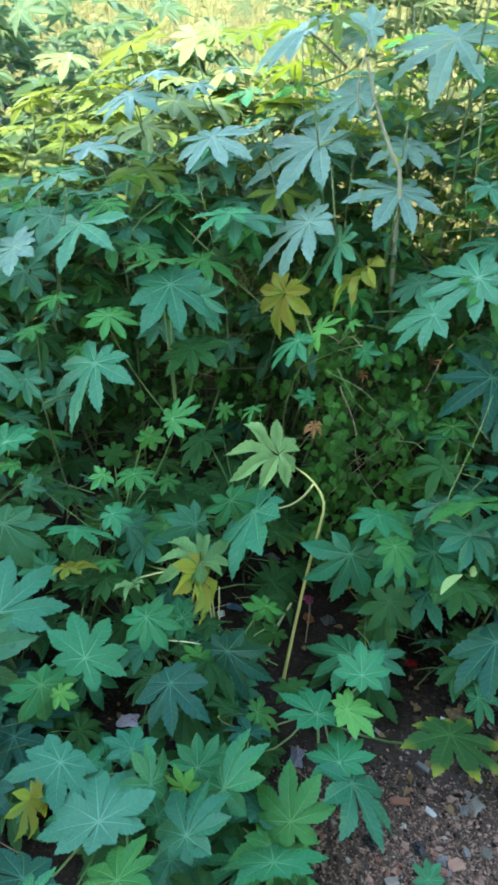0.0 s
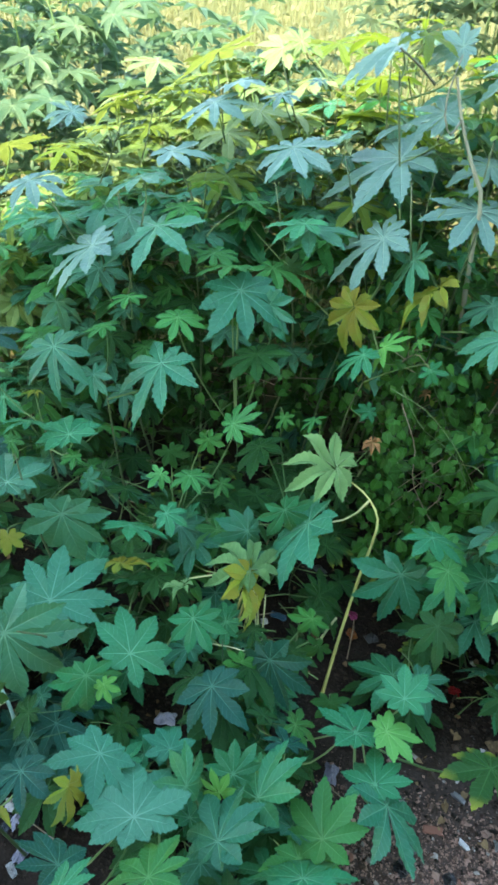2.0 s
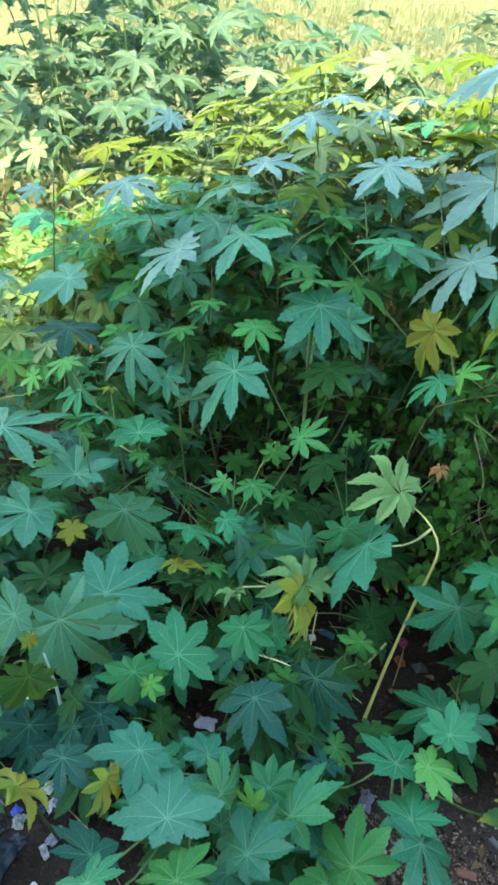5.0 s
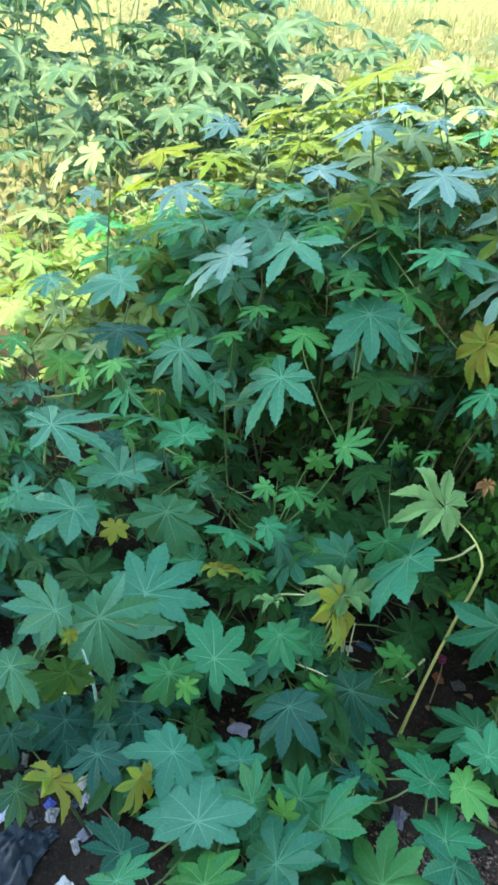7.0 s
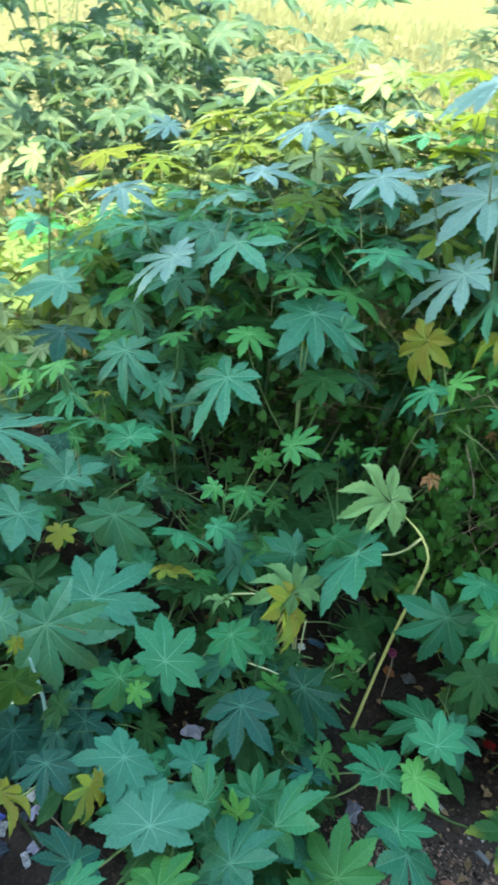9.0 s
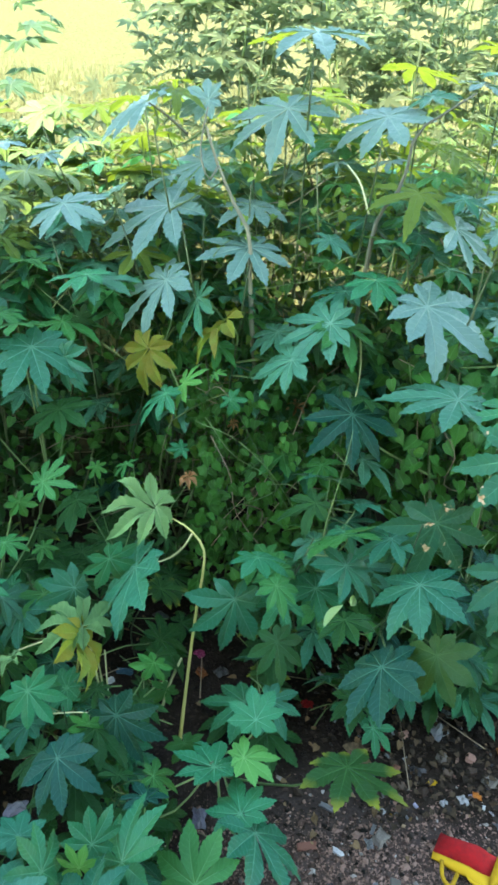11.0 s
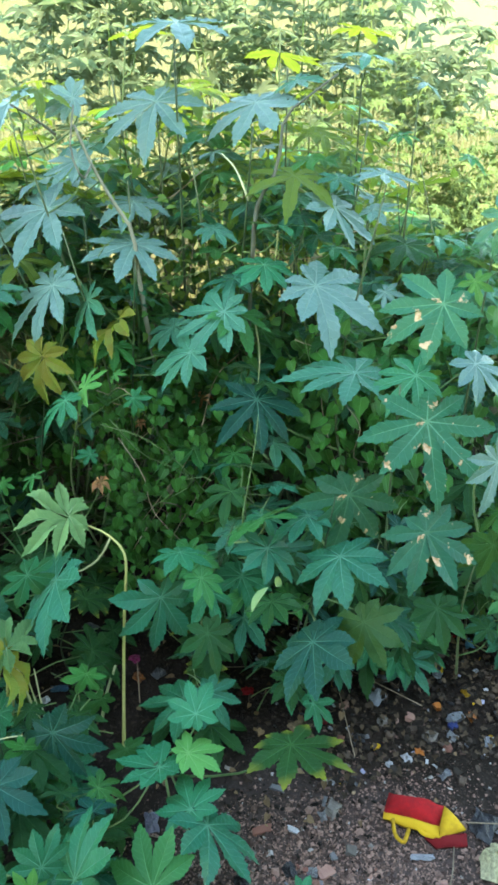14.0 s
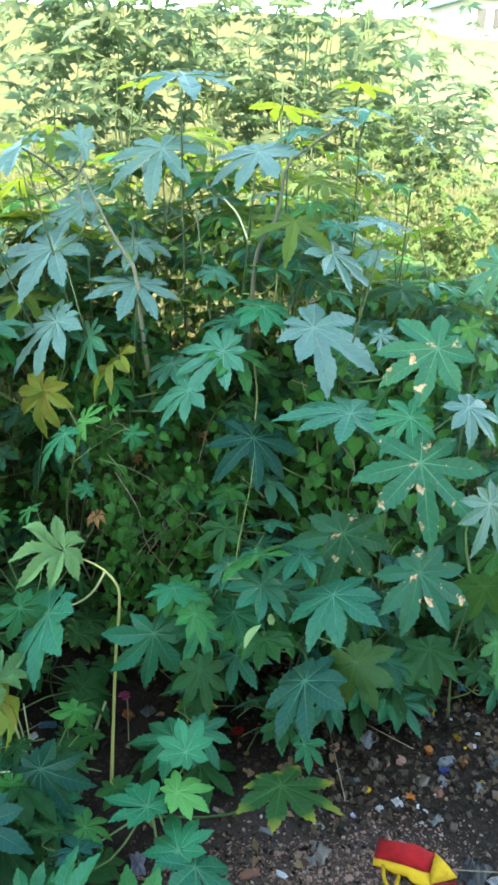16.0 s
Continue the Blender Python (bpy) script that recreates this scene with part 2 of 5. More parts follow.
DRY = leaf_material("dry leaf", (0.07, 0.045, 0.025), (0.18, 0.12, 0.065), (0.2, 0.14, 0.08), 0.15, 0.8, island=True, tint=(0.2, 0.12, 0.04))
WEED = leaf_material("sunlit weed", (0.034, 0.05, 0.02), (0.15, 0.14, 0.078), (0.22, 0.23, 0.12), 0.3, 0.6, island=True, tint=(0.26, 0.29, 0.09))
# dark teal base: the shade over the left bushes is in the leaf colour
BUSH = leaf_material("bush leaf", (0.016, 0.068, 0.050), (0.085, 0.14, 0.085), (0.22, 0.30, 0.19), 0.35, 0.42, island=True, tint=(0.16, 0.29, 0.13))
# paler base and strong see-through imitate bright haze over the field
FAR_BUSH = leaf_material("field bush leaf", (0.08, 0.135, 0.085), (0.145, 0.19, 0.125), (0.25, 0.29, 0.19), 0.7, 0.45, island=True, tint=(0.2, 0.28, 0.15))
SHRUB = leaf_material("shrub leaf", (0.04, 0.09, 0.035), (0.13, 0.19, 0.07), (0.2, 0.26, 0.12), 0.25, 0.6, island=True, tint=(0.2, 0.26, 0.07))
STEM = plain_material("castor stem", (0.035, 0.06, 0.025), (0.085, 0.11, 0.05), 0.5, 14.0)
OLD_STEM = plain_material("woody stem", (0.16, 0.15, 0.05), (0.32, 0.32, 0.11), 0.65, 18.0)
PETIOLE = plain_material("petiole", (0.06, 0.12, 0.04), (0.15, 0.22, 0.085), 0.5, 18.0, 0.15, 0.0, 0.2)
TWIG = plain_material("dry twig", (0.11, 0.085, 0.06), (0.26, 0.20, 0.14), 0.8, 25.0)
PLASTER = plain_material("shade wall plaster", (0.19, 0.184, 0.175), (0.27, 0.262, 0.25), 0.9, 1.5, 0.4)


# ---- ground and an unseen wall added to shade the place ----
def ground_height(x, y):
    near = 0.03 * noise.noise(Vector((x * 0.9, y * 0.9, 3.0))) + 0.012 * noise.noise(Vector((x * 5, y * 5, 1.0)))
    return near * min(1.0, 6.0 / (1 + abs(x) + abs(y))) + min(max(0.0, y - 9.0), 60.0) * 0.17


def make_ground():
    xs = np.concatenate([-np.geomspace(900, 3.2, 22), np.linspace(-3, 3, 110), np.geomspace(3.2, 900, 22)])
    ys = np.concatenate([-np.geomspace(900, 1.2, 18), np.linspace(-1, 4.2, 96), np.geomspace(4.5, 900, 26)])
    verts = [(x, y, ground_height(x, y)) for y in ys for x in xs]
    w = len(xs)
    faces = [(j * w + i, j * w + i + 1, (j + 1) * w + i + 1, (j + 1) * w + i) for j in range(len(ys) - 1) for i in range(w - 1)]
    g = mesh_object("ground", verts, faces, SOIL)
    tagged(g, "bare dry soil with rubble dust, grassy further off", "ground", kind="structure")


make_ground()


def box(name, lo, hi, material):
    (a, b, c), (d, e, f) = lo, hi
    verts = [(a, b, c), (d, b, c), (d, e, c), (a, e, c), (a, b, f), (d, b, f), (d, e, f), (a, e, f)]
    faces = [(3, 2, 1, 0), (4, 5, 6, 7), (0, 1, 5, 4), (1, 2, 6, 5), (2, 3, 7, 6), (3, 0, 4, 7)]
    return mesh_object(name, verts, faces, material, smooth=False)


# stands out of view; height and ends are set by the shadow edge wanted
wall = box("wall_south", (-2.75, -2.0, -0.1), (2.6, -1.7, 6.92), PLASTER)
tagged(wall, "unseen plain wall added to shade the plants", "wall", kind="structure")


# ---- castor leaves ----
LOBES = {
    9: ([0, 37, -37, 75, -75, 113, -113, 152, -152], [1.0, 0.96, 0.96, 0.82, 0.82, 0.63, 0.63, 0.42, 0.42]),
    6: ([0, 30, -30, 62, -60, 96], [1.0, 0.97, 0.9, 0.88, 0.8, 0.72]),
    7: ([0, 45, -45, 92, -92, 140, -140], [1.0, 0.92, 0.92, 0.72, 0.72, 0.46, 0.46]),
    8: ([0, 40, -42, 82, -80, 122, -124, 165], [1.0, 0.95, 0.92, 0.8, 0.83, 0.55, 0.6, 0.4]),
}


def leaf_shape(seed, size, lobes=9, droop=0.13, fold=0.25, width=1.0, curl=0.0):
    """A lobed, saw-toothed blade: its middle lobe along +x, the petiole's end at the origin, the upper face to +z.
    Each lobe is creased along its midrib and sags and twists a little on its own."""
    r = rng(seed)
    angles, lengths = LOBES[lobes]
    order = sorted(range(lobes), key=lambda k: angles[k])
    ang = [radians(angles[k] + r.uniform(-5, 5)) for k in order]
    lng = [lengths[k] * r.uniform(0.9, 1.08) for k in order]
    verts, uvs, faces = [], [], []
    tilt = [r.uniform(-0.24, 0.12) for _ in order]
    twist = [r.uniform(-0.22, 0.22) for _ in order]

    def put(x, y, s, lat, k):
        rad = math.hypot(x, y)
        z = -droop * rad ** 2.2 + fold * abs(lat) + tilt[k] * rad ** 2 + twist[k] * lat * rad + 0.022 * math.sin(9 * x + seed) * math.cos(8 * y + seed) * rad
        z += 0.012 * math.sin(46 * s + 2 * k + seed) * min(1.0, abs(lat) * 9)
        if curl:
            z += curl * abs(lat) * 2.2 + curl * 0.25 * math.sin(7 * rad + k)
        verts.append((x * size, y * size, z * size))
        uvs.append((s, 0.5 + lat))
        return len(verts) - 1

    sinus = []
    for k in range(lobes):
        n = (k + 1) % lobes
        gap = (ang[n] - ang[k]) % (2 * math.pi)
        rad = r.uniform(0.36, 0.44) * width * min(lng[k], lng[n]) if gap < 1.3 else 0.05
        sinus.append((rad, ang[k] + gap / 2))
    steps = (0.47, 0.525, 0.575, 0.63, 0.68, 0.735, 0.785, 0.835, 0.88, 0.925, 0.965)
    profile = (0.143, 0.155, 0.159, 0.156, 0.146, 0.129, 0.107, 0.081, 0.055, 0.031, 0.012)
    for k in range(lobes):
        c, s_ = math.cos(ang[k]), math.sin(ang[k])
        L = lng[k]
        ws = width * (0.6 + 0.4 * L) * r.uniform(0.9, 1.1)
        bend = r.uniform(-0.07, 0.07)

        def local(u, v, s, kk=k):
            w = v + bend * max(0.0, s - 0.3) ** 2
            return put(u * c - w * s_, u * s_ + w * c, s, v, kk)

        for side, sign in ((0, -1), (1, 1)):
            rad, mid = sinus[k] if side else sinus[k - 1]
            d = mid - ang[k]
            root, spine = local(0.0, 0.0, 0.0), [local(0.31 * L, 0, 0.31)]
            edge = [local(max(rad * math.cos(d), 0.02), rad * math.sin(d), 0.3)]
            for q, (st, w) in enumerate(zip(steps, profile)):
                spine.append(local(st * L, 0, st))
                tooth = (0.011 if q % 2 else -0.006) * r.uniform(0.6, 1.4) * min(1.0, w * 14)
                edge.append(local((st + 0.022 * (q % 2)) * L, sign * max(0.004, w * ws + tooth), st))
            tip = local(L, 0, 1.0)

            def f(*ids):
                faces.append(ids if side == 0 else ids[::-1])
            f(root, edge[0], spine[0])
            for q in range(len(steps)):
                f(spine[q], edge[q], edge[q + 1], spine[q + 1])
            f(spine[-1], edge[-1], tip)
    return verts, faces, uvs


leaf_count = 0
PLACED = []
# about where the camera stands; fill leaves are dropped along its sight lines
CAMERA_SPOT = np.array((0.08, 0.0, 1.65))


def blocks_view(p, size):
    """Whether a leaf at p would hide a placed leaf as seen from near the camera."""
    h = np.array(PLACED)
    way = CAMERA_SPOT - h[:, :3]
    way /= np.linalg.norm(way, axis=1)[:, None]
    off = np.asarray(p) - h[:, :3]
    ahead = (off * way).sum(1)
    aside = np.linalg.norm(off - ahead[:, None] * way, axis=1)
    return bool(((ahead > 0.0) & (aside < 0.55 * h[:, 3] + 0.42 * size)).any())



def stem_point(stem, z):
    """The point of a stem at the height z."""
    pts = stem["line"]
    for a, b in zip(pts[:-1], pts[1:]):
        if (a[2] - z) * (b[2] - z) <= 0 and abs(b[2] - a[2]) > 1e-6:
            t = (z - a[2]) / (b[2] - a[2])
            return [a[i] + t * (b[i] - a[i]) for i in range(3)]
    return list(pts[-1]) if z > pts[-1][2] else list(pts[0])


def castor_plant(label, line, radius=0.011, wood=STEM, group="castor bean plants"):
    """A plant with its stem along the line, from the ground up; leaf() adds to it."""
    p = thing("castor_plant", line[0], label, "castor plant", group)
    pts = spline(line, 14)
    n = len(pts)
    rad = [radius * (1 - 0.6 * i / (n - 1)) * (1.12 if i % 4 == 0 else 1.0) for i in range(n)]
    st = mesh_object("stem", *tube(pts, rad), wood)
    hang(st, p)
    return {"thing": p, "line": [tuple(q) for q in pts]}


def leaf(plant, x, y, z, size, heading, droop, bank, kind="n", lobes=0, label="", stalk=True):
    """One leaf: where its stalk meets the blade, the length of its middle lobe, which way that lobe points, how far it hangs, and its sideways tilt."""
    global leaf_count
    leaf_count += 1
    seed = leaf_count
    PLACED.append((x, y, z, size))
    r = rng(seed)
    count = lobes or (7 if size < 0.075 else int(r.choice([8, 9, 9])))
    curl = {"w": 0.35, "x": 0.6, "o": 0.2}.get(kind, 0.0)
    verts, faces, uvs = leaf_shape(seed, size, count, r.uniform(0.05, 0.16), r.uniform(0.12, 0.34), (0.88 if kind == "w" else 1.06 if z < 0.6 else 0.86) + r.uniform(-0.08, 0.08), curl)
    ob = mesh_object("leaf", verts, faces, LEAF[kind], uvs)
    m = pose(x, y, z, 0, 0, heading) @ pose(0, 0, 0, 0, droop, 0) @ pose(0, 0, 0, bank, 0, 0)
    ob.matrix_basis = m
    hang(ob, plant["thing"])
    if label:
        ob["label"] = label
    if stalk:
        up = m.to_3x3() @ Vector((0, 0, 1))
        eye = Vector((x, y, z))
        foot = Vector(stem_point(plant, max(0.03, z - 0.05 - 0.55 * math.hypot(x - plant["line"][-1][0], y - plant["line"][-1][1]))))
        if (foot - eye).length > 0.5:
            foot = eye + (foot - eye).normalized() * 0.5
        down = eye - up * min(0.08, 0.35 * (foot - eye).length) - (m.to_3x3() @ Vector((0.02, 0, 0)))
        line = [eye - up * 0.003, eye * 0.55 + down * 0.45, down * 0.6 + foot * 0.4 - Vector((0, 0, 0.01)), foot]
        thick = 0.0012 + 0.009 * size
        pts = spline(line, 9)
        inv = m.inverted()
        vs, fs = tube([inv @ Vector(q) for q in pts], [thick * (0.8 + 0.5 * i / 8) for i in range(9)], 6)
        pet = mesh_object("petiole", vs, fs, PETIOLE)
        pet.parent = ob
    return ob



# ---- the castor thicket: each plant with its own leaves ----
plant = castor_plant("low young castor bean plant with a yellowing leaf", [(-0.473, 0.734, 0.0), (-0.513, 0.704, 0.18), (-0.523, 0.654, 0.311)], 0.0038)
leaf(plant, -0.533, 0.594, 0.361, 0.077, -29, 55, -12, "e")
leaf(plant, -0.492, 0.650, 0.342, 0.093, -35, -9, -44, "o")
leaf(plant, -0.449, 0.745, 0.316, 0.096, -72, 0, 17, "e")
leaf(plant, -0.711, 0.790, 0.163, 0.072, -54, 32, 11, "e")
plant = castor_plant("low young castor bean plant with broad blue-green leaves", [(0.194, 0.84, 0.0), (0.154, 0.81, 0.112), (0.144, 0.76, 0.174)], 0.0035)
leaf(plant, 0.134, 0.700, 0.224, 0.140, 97, 32, -2, "n")
leaf(plant, 0.470, 0.767, 0.067, 0.050, 94, -6, -10, "n")
leaf(plant, 0.166, 0.786, 0.215, 0.121, 99, -25, -26, "g")
leaf(plant, 0.024, 0.830, 0.239, 0.141, 82, -20, -41, "n")
plant = castor_plant("low young castor bean plant with a yellowing leaf", [(-0.215, 1.034, 0.0), (-0.188, 0.966, 0.119), (-0.202, 0.761, 0.238)], 0.0035)
leaf(plant, -0.273, 0.515, 0.393, 0.077, 103, 21, -24, "n")
leaf(plant, -0.295, 0.571, 0.364, 0.091, -42, 178, -148, "e")
leaf(plant, -0.141, 0.593, 0.338, 0.104, 107, 24, -11, "g")
leaf(plant, -0.204, 0.707, 0.305, 0.149, 113, 1, -1, "i")
leaf(plant, -0.039, 0.715, 0.264, 0.134, 80, -5, -31, "m")
leaf(plant, -0.349, 0.740, 0.309, 0.083, -72, 51, -57, "o")
leaf(plant, -0.126, 0.814, 0.258, 0.096, 97, -38, 46, "n")
leaf(plant, -0.056, 0.820, 0.249, 0.059, -28, -124, 114, "y")
leaf(plant, -0.315, 0.828, 0.292, 0.125, -120, 4, 1, "m")
leaf(plant, -0.036, 0.868, 0.245, 0.083, 95, -49, 20, "n")
plant = castor_plant("low young castor bean plant with a yellowing leaf", [(-0.678, 1.059, 0.0), (-0.718, 1.02, 0.139), (-0.739, 0.903, 0.278)], 0.0036)
leaf(plant, -0.721, 0.829, 0.354, 0.125, -17, 30, -32, "i")
leaf(plant, -0.613, 0.884, 0.330, 0.112, -124, 63, -71, "d")
leaf(plant, -0.661, 0.971, 0.348, 0.038, -72, 63, -46, "o")
leaf(plant, -0.718, 1.001, 0.368, 0.123, -135, -29, -27, "i")
plant = castor_plant("waist-high castor bean plant with broad blue-green leaves", [(-0.528, 1.17, 0.0), (-0.534, 1.104, 0.266), (-0.506, 0.907, 0.532)], 0.0042)
leaf(plant, -0.622, 1.041, 0.349, 0.191, 170, 144, -118, "i")
leaf(plant, -0.554, 1.151, 0.361, 0.172, 58, -11, 16, "m")
plant = castor_plant("low young castor bean plant with a dark fading leaf", [(0.221, 1.174, 0.0), (0.243, 1.131, 0.142), (0.209, 1.002, 0.284)], 0.0036)
leaf(plant, 0.297, 0.881, 0.216, 0.156, -61, 12, -37, "m")
leaf(plant, 0.269, 0.918, 0.227, 0.106, 87, 8, -12, "n")
leaf(plant, 0.070, 0.960, 0.243, 0.074, 110, 22, 10, "e")
leaf(plant, 0.518, 0.994, 0.250, 0.149, -76, -10, -13, "k")
leaf(plant, 0.220, 1.015, 0.256, 0.115, 111, 12, 8, "n")
leaf(plant, 0.287, 1.027, 0.265, 0.089, 1, 9, -2, "y")
leaf(plant, 0.006, 1.038, 0.224, 0.070, 110, 3, 22, "d")
leaf(plant, 0.156, 1.095, 0.243, 0.067, 123, 121, -147, "d")
leaf(plant, 0.322, 1.097, 0.300, 0.091, 96, -24, -6, "n")
plant = castor_plant("waist-high castor bean plant with blighted brown-spotted leaves", [(1.126, 1.261, 0.0), (1.086, 1.231, 0.3), (1.076, 1.181, 0.549)], 0.0043)
leaf(plant, 1.066, 1.121, 0.599, 0.104, 12, 103, 125, "d")
leaf(plant, 1.062, 1.151, 0.811, 0.134, -67, 64, 4, "h")
leaf(plant, 0.915, 1.175, 0.631, 0.165, 110, 133, -161, "c")
leaf(plant, 1.176, 1.223, 0.216, 0.073, 158, 6, -7, "d")
leaf(plant, 1.026, 1.256, 0.303, 0.113, -103, 26, 2, "d")
plant = castor_plant("low young castor bean plant with broad blue-green leaves", [(0.06, 1.287, 0.0), (0.02, 1.257, 0.145), (0.01, 1.207, 0.24)], 0.0036)
leaf(plant, -0.000, 1.147, 0.290, 0.134, 130, 138, -117, "e")
leaf(plant, -0.066, 1.153, 0.261, 0.067, -159, 70, -63, "g")
leaf(plant, 0.116, 1.214, 0.290, 0.057, -158, 57, -72, "d")
leaf(plant, -0.167, 1.235, 0.297, 0.054, 39, 24, 26, "n")
leaf(plant, 0.088, 1.276, 0.318, 0.074, -167, 63, -68, "g")
plant = castor_plant("low young castor bean plant with broad blue-green leaves", [(-0.21, 1.346, 0.0), (-0.219, 1.29, 0.13), (-0.333, 1.121, 0.259)], 0.0036)
leaf(plant, -0.177, 0.878, 0.277, 0.078, 128, 2, 16, "m")
leaf(plant, -0.365, 0.990, 0.298, 0.048, -45, 38, 45, "y")
leaf(plant, -0.409, 0.999, 0.305, 0.119, -67, 72, -8, "n")
leaf(plant, -0.125, 1.059, 0.268, 0.132, -83, 12, 28, "e")
leaf(plant, -0.329, 1.078, 0.309, 0.140, 73, -10, 28, "n")
leaf(plant, -0.204, 1.197, 0.333, 0.099, -33, 50, 33, "n")
plant = castor_plant("waist-high castor bean plant with blighted brown-spotted leaves", [(0.683, 1.446, 0.0), (0.733, 1.409, 0.345), (0.732, 1.301, 0.689)], 0.0045)
leaf(plant, 0.743, 1.124, 0.442, 0.126, -82, 37, 52, "d")
leaf(plant, 0.625, 1.150, 0.388, 0.161, -107, 10, 35, "e")
leaf(plant, 0.734, 1.261, 0.539, 0.154, -106, 3, 19, "m")
leaf(plant, 0.558, 1.265, 0.435, 0.100, -119, 3, 17, "d")
leaf(plant, 0.791, 1.352, 0.654, 0.188, -123, 71, -35, "c")
leaf(plant, 0.689, 1.375, 0.596, 0.116, -168, 7, 3, "m")
plant = castor_plant("waist-high castor bean plant with broad blue-green leaves", [(-0.92, 1.472, 0.0), (-0.935, 1.419, 0.312), (-0.972, 1.259, 0.625)], 0.0044)
leaf(plant, -0.867, 1.089, 0.618, 0.065, 31, -17, 28, "m")
leaf(plant, -0.812, 1.239, 0.477, 0.176, -145, -7, 4, "i")
leaf(plant, -0.960, 1.368, 0.623, 0.203, 47, 0, -2, "i")
plant = castor_plant("waist-high castor bean plant with broad blue-green leaves", [(-0.648, 1.476, 0.0), (-0.722, 1.446, 0.319), (-0.707, 1.355, 0.637)], 0.0044)
leaf(plant, -0.704, 1.260, 0.444, 0.061, -82, 70, -20, "r")
leaf(plant, -0.600, 1.358, 0.460, 0.160, -18, 71, 62, "i")
leaf(plant, -0.753, 1.377, 0.522, 0.152, 115, -7, -7, "i")
leaf(plant, -0.568, 1.470, 0.499, 0.052, 27, 30, 68, "m")
plant = castor_plant("waist-high castor bean plant with blighted brown-spotted leaves", [(1.007, 1.525, 0.0), (0.979, 1.493, 0.458), (0.932, 1.397, 0.916)], 0.0050)
leaf(plant, 0.978, 1.333, 0.841, 0.230, -99, 45, -7, "b")
leaf(plant, 1.101, 1.347, 0.971, 0.118, -57, 34, 8, "h")
leaf(plant, 1.003, 1.451, 0.912, 0.140, 168, 15, -21, "n")
plant = castor_plant("low young castor bean plant with a yellowing leaf", [(-0.251, 1.623, 0.0), (-0.339, 1.57, 0.206), (-0.396, 1.41, 0.412)], 0.0039)
leaf(plant, -0.420, 1.288, 0.388, 0.082, 0, -6, -22, "o")
leaf(plant, -0.094, 1.315, 0.385, 0.144, -60, 45, -48, "o")
leaf(plant, -0.333, 1.333, 0.376, 0.056, -47, -11, -12, "g")
leaf(plant, -0.423, 1.385, 0.437, 0.117, -39, -16, -26, "n")
leaf(plant, -0.337, 1.433, 0.455, 0.073, -11, 17, 15, "n")
leaf(plant, -0.618, 1.509, 0.541, 0.050, -131, 19, -10, "g")
plant = castor_plant("waist-high castor bean plant with broad blue-green leaves", [(0.407, 1.632, 0.0), (0.481, 1.582, 0.282), (0.503, 1.431, 0.565)], 0.0042)
leaf(plant, 0.393, 1.272, 0.370, 0.106, -77, 48, -3, "d")
leaf(plant, 0.400, 1.356, 0.478, 0.079, -78, 24, -6, "g")
leaf(plant, 0.579, 1.368, 0.522, 0.123, -106, 17, -27, "m")
leaf(plant, 0.297, 1.381, 0.419, 0.150, -130, 63, -60, "m")
leaf(plant, 0.582, 1.430, 0.573, 0.147, -111, -25, 25, "g")
leaf(plant, 0.364, 1.456, 0.494, 0.106, -82, -10, -8, "n")
plant = castor_plant("waist-high castor bean plant with broad blue-green leaves", [(-1.107, 1.648, 0.0), (-1.147, 1.618, 0.386), (-1.157, 1.568, 0.721)], 0.0047)
leaf(plant, -1.167, 1.508, 0.771, 0.067, -68, 27, 0, "g")
leaf(plant, -0.944, 1.511, 0.709, 0.059, -158, 32, -35, "y")
leaf(plant, -0.857, 1.527, 0.518, 0.088, -144, 11, -3, "e")
leaf(plant, -1.113, 1.623, 0.926, 0.093, -74, 11, 15, "i")
plant = castor_plant("waist-high castor bean plant with a yellowing leaf", [(-0.689, 1.672, 0.0), (-0.729, 1.642, 0.31), (-0.739, 1.592, 0.571)], 0.0044)
leaf(plant, -0.749, 1.532, 0.621, 0.083, -117, -21, 16, "n")
leaf(plant, -0.642, 1.542, 0.588, 0.134, 119, -3, -10, "n")
leaf(plant, -0.889, 1.588, 0.734, 0.080, -82, 4, 15, "y")
leaf(plant, -0.758, 1.598, 0.675, 0.041, -91, -14, 2, "o")
plant = castor_plant("tall castor bean plant with broad blue-green leaves", [(1.353, 1.711, 0.0), (1.313, 1.681, 0.634), (1.303, 1.631, 1.217)], 0.0058)
leaf(plant, 1.293, 1.571, 1.267, 0.115, 140, 39, -53, "i")
plant = castor_plant("low young castor bean plant with broad blue-green leaves", [(-0.04, 1.794, 0.0), (-0.001, 1.769, 0.15), (-0.02, 1.692, 0.3)], 0.0037)
leaf(plant, -0.116, 1.456, 0.418, 0.107, -145, 10, -72, "m")
leaf(plant, -0.024, 1.481, 0.490, 0.102, -14, 70, 60, "n")
leaf(plant, -0.130, 1.723, 0.519, 0.118, -99, 15, 28, "d")
leaf(plant, -0.068, 1.724, 0.630, 0.047, 146, 100, -147, "g")
leaf(plant, 0.019, 1.724, 0.636, 0.057, -105, 2, 27, "g")
leaf(plant, 0.193, 1.775, 0.555, 0.041, -89, 26, 4, "x")
leaf(plant, -0.254, 1.788, 0.312, 0.056, -48, 24, 12, "g")
plant = castor_plant("low young castor bean plant with bright young leaves", [(-0.364, 1.82, 0.0), (-0.336, 1.768, 0.136), (-0.364, 1.61, 0.271)], 0.0036)
leaf(plant, -0.375, 1.522, 0.516, 0.052, -132, 35, -23, "g")
leaf(plant, -0.296, 1.533, 0.517, 0.078, -57, -1, 0, "g")
leaf(plant, -0.495, 1.569, 0.407, 0.079, -82, -5, -16, "d")
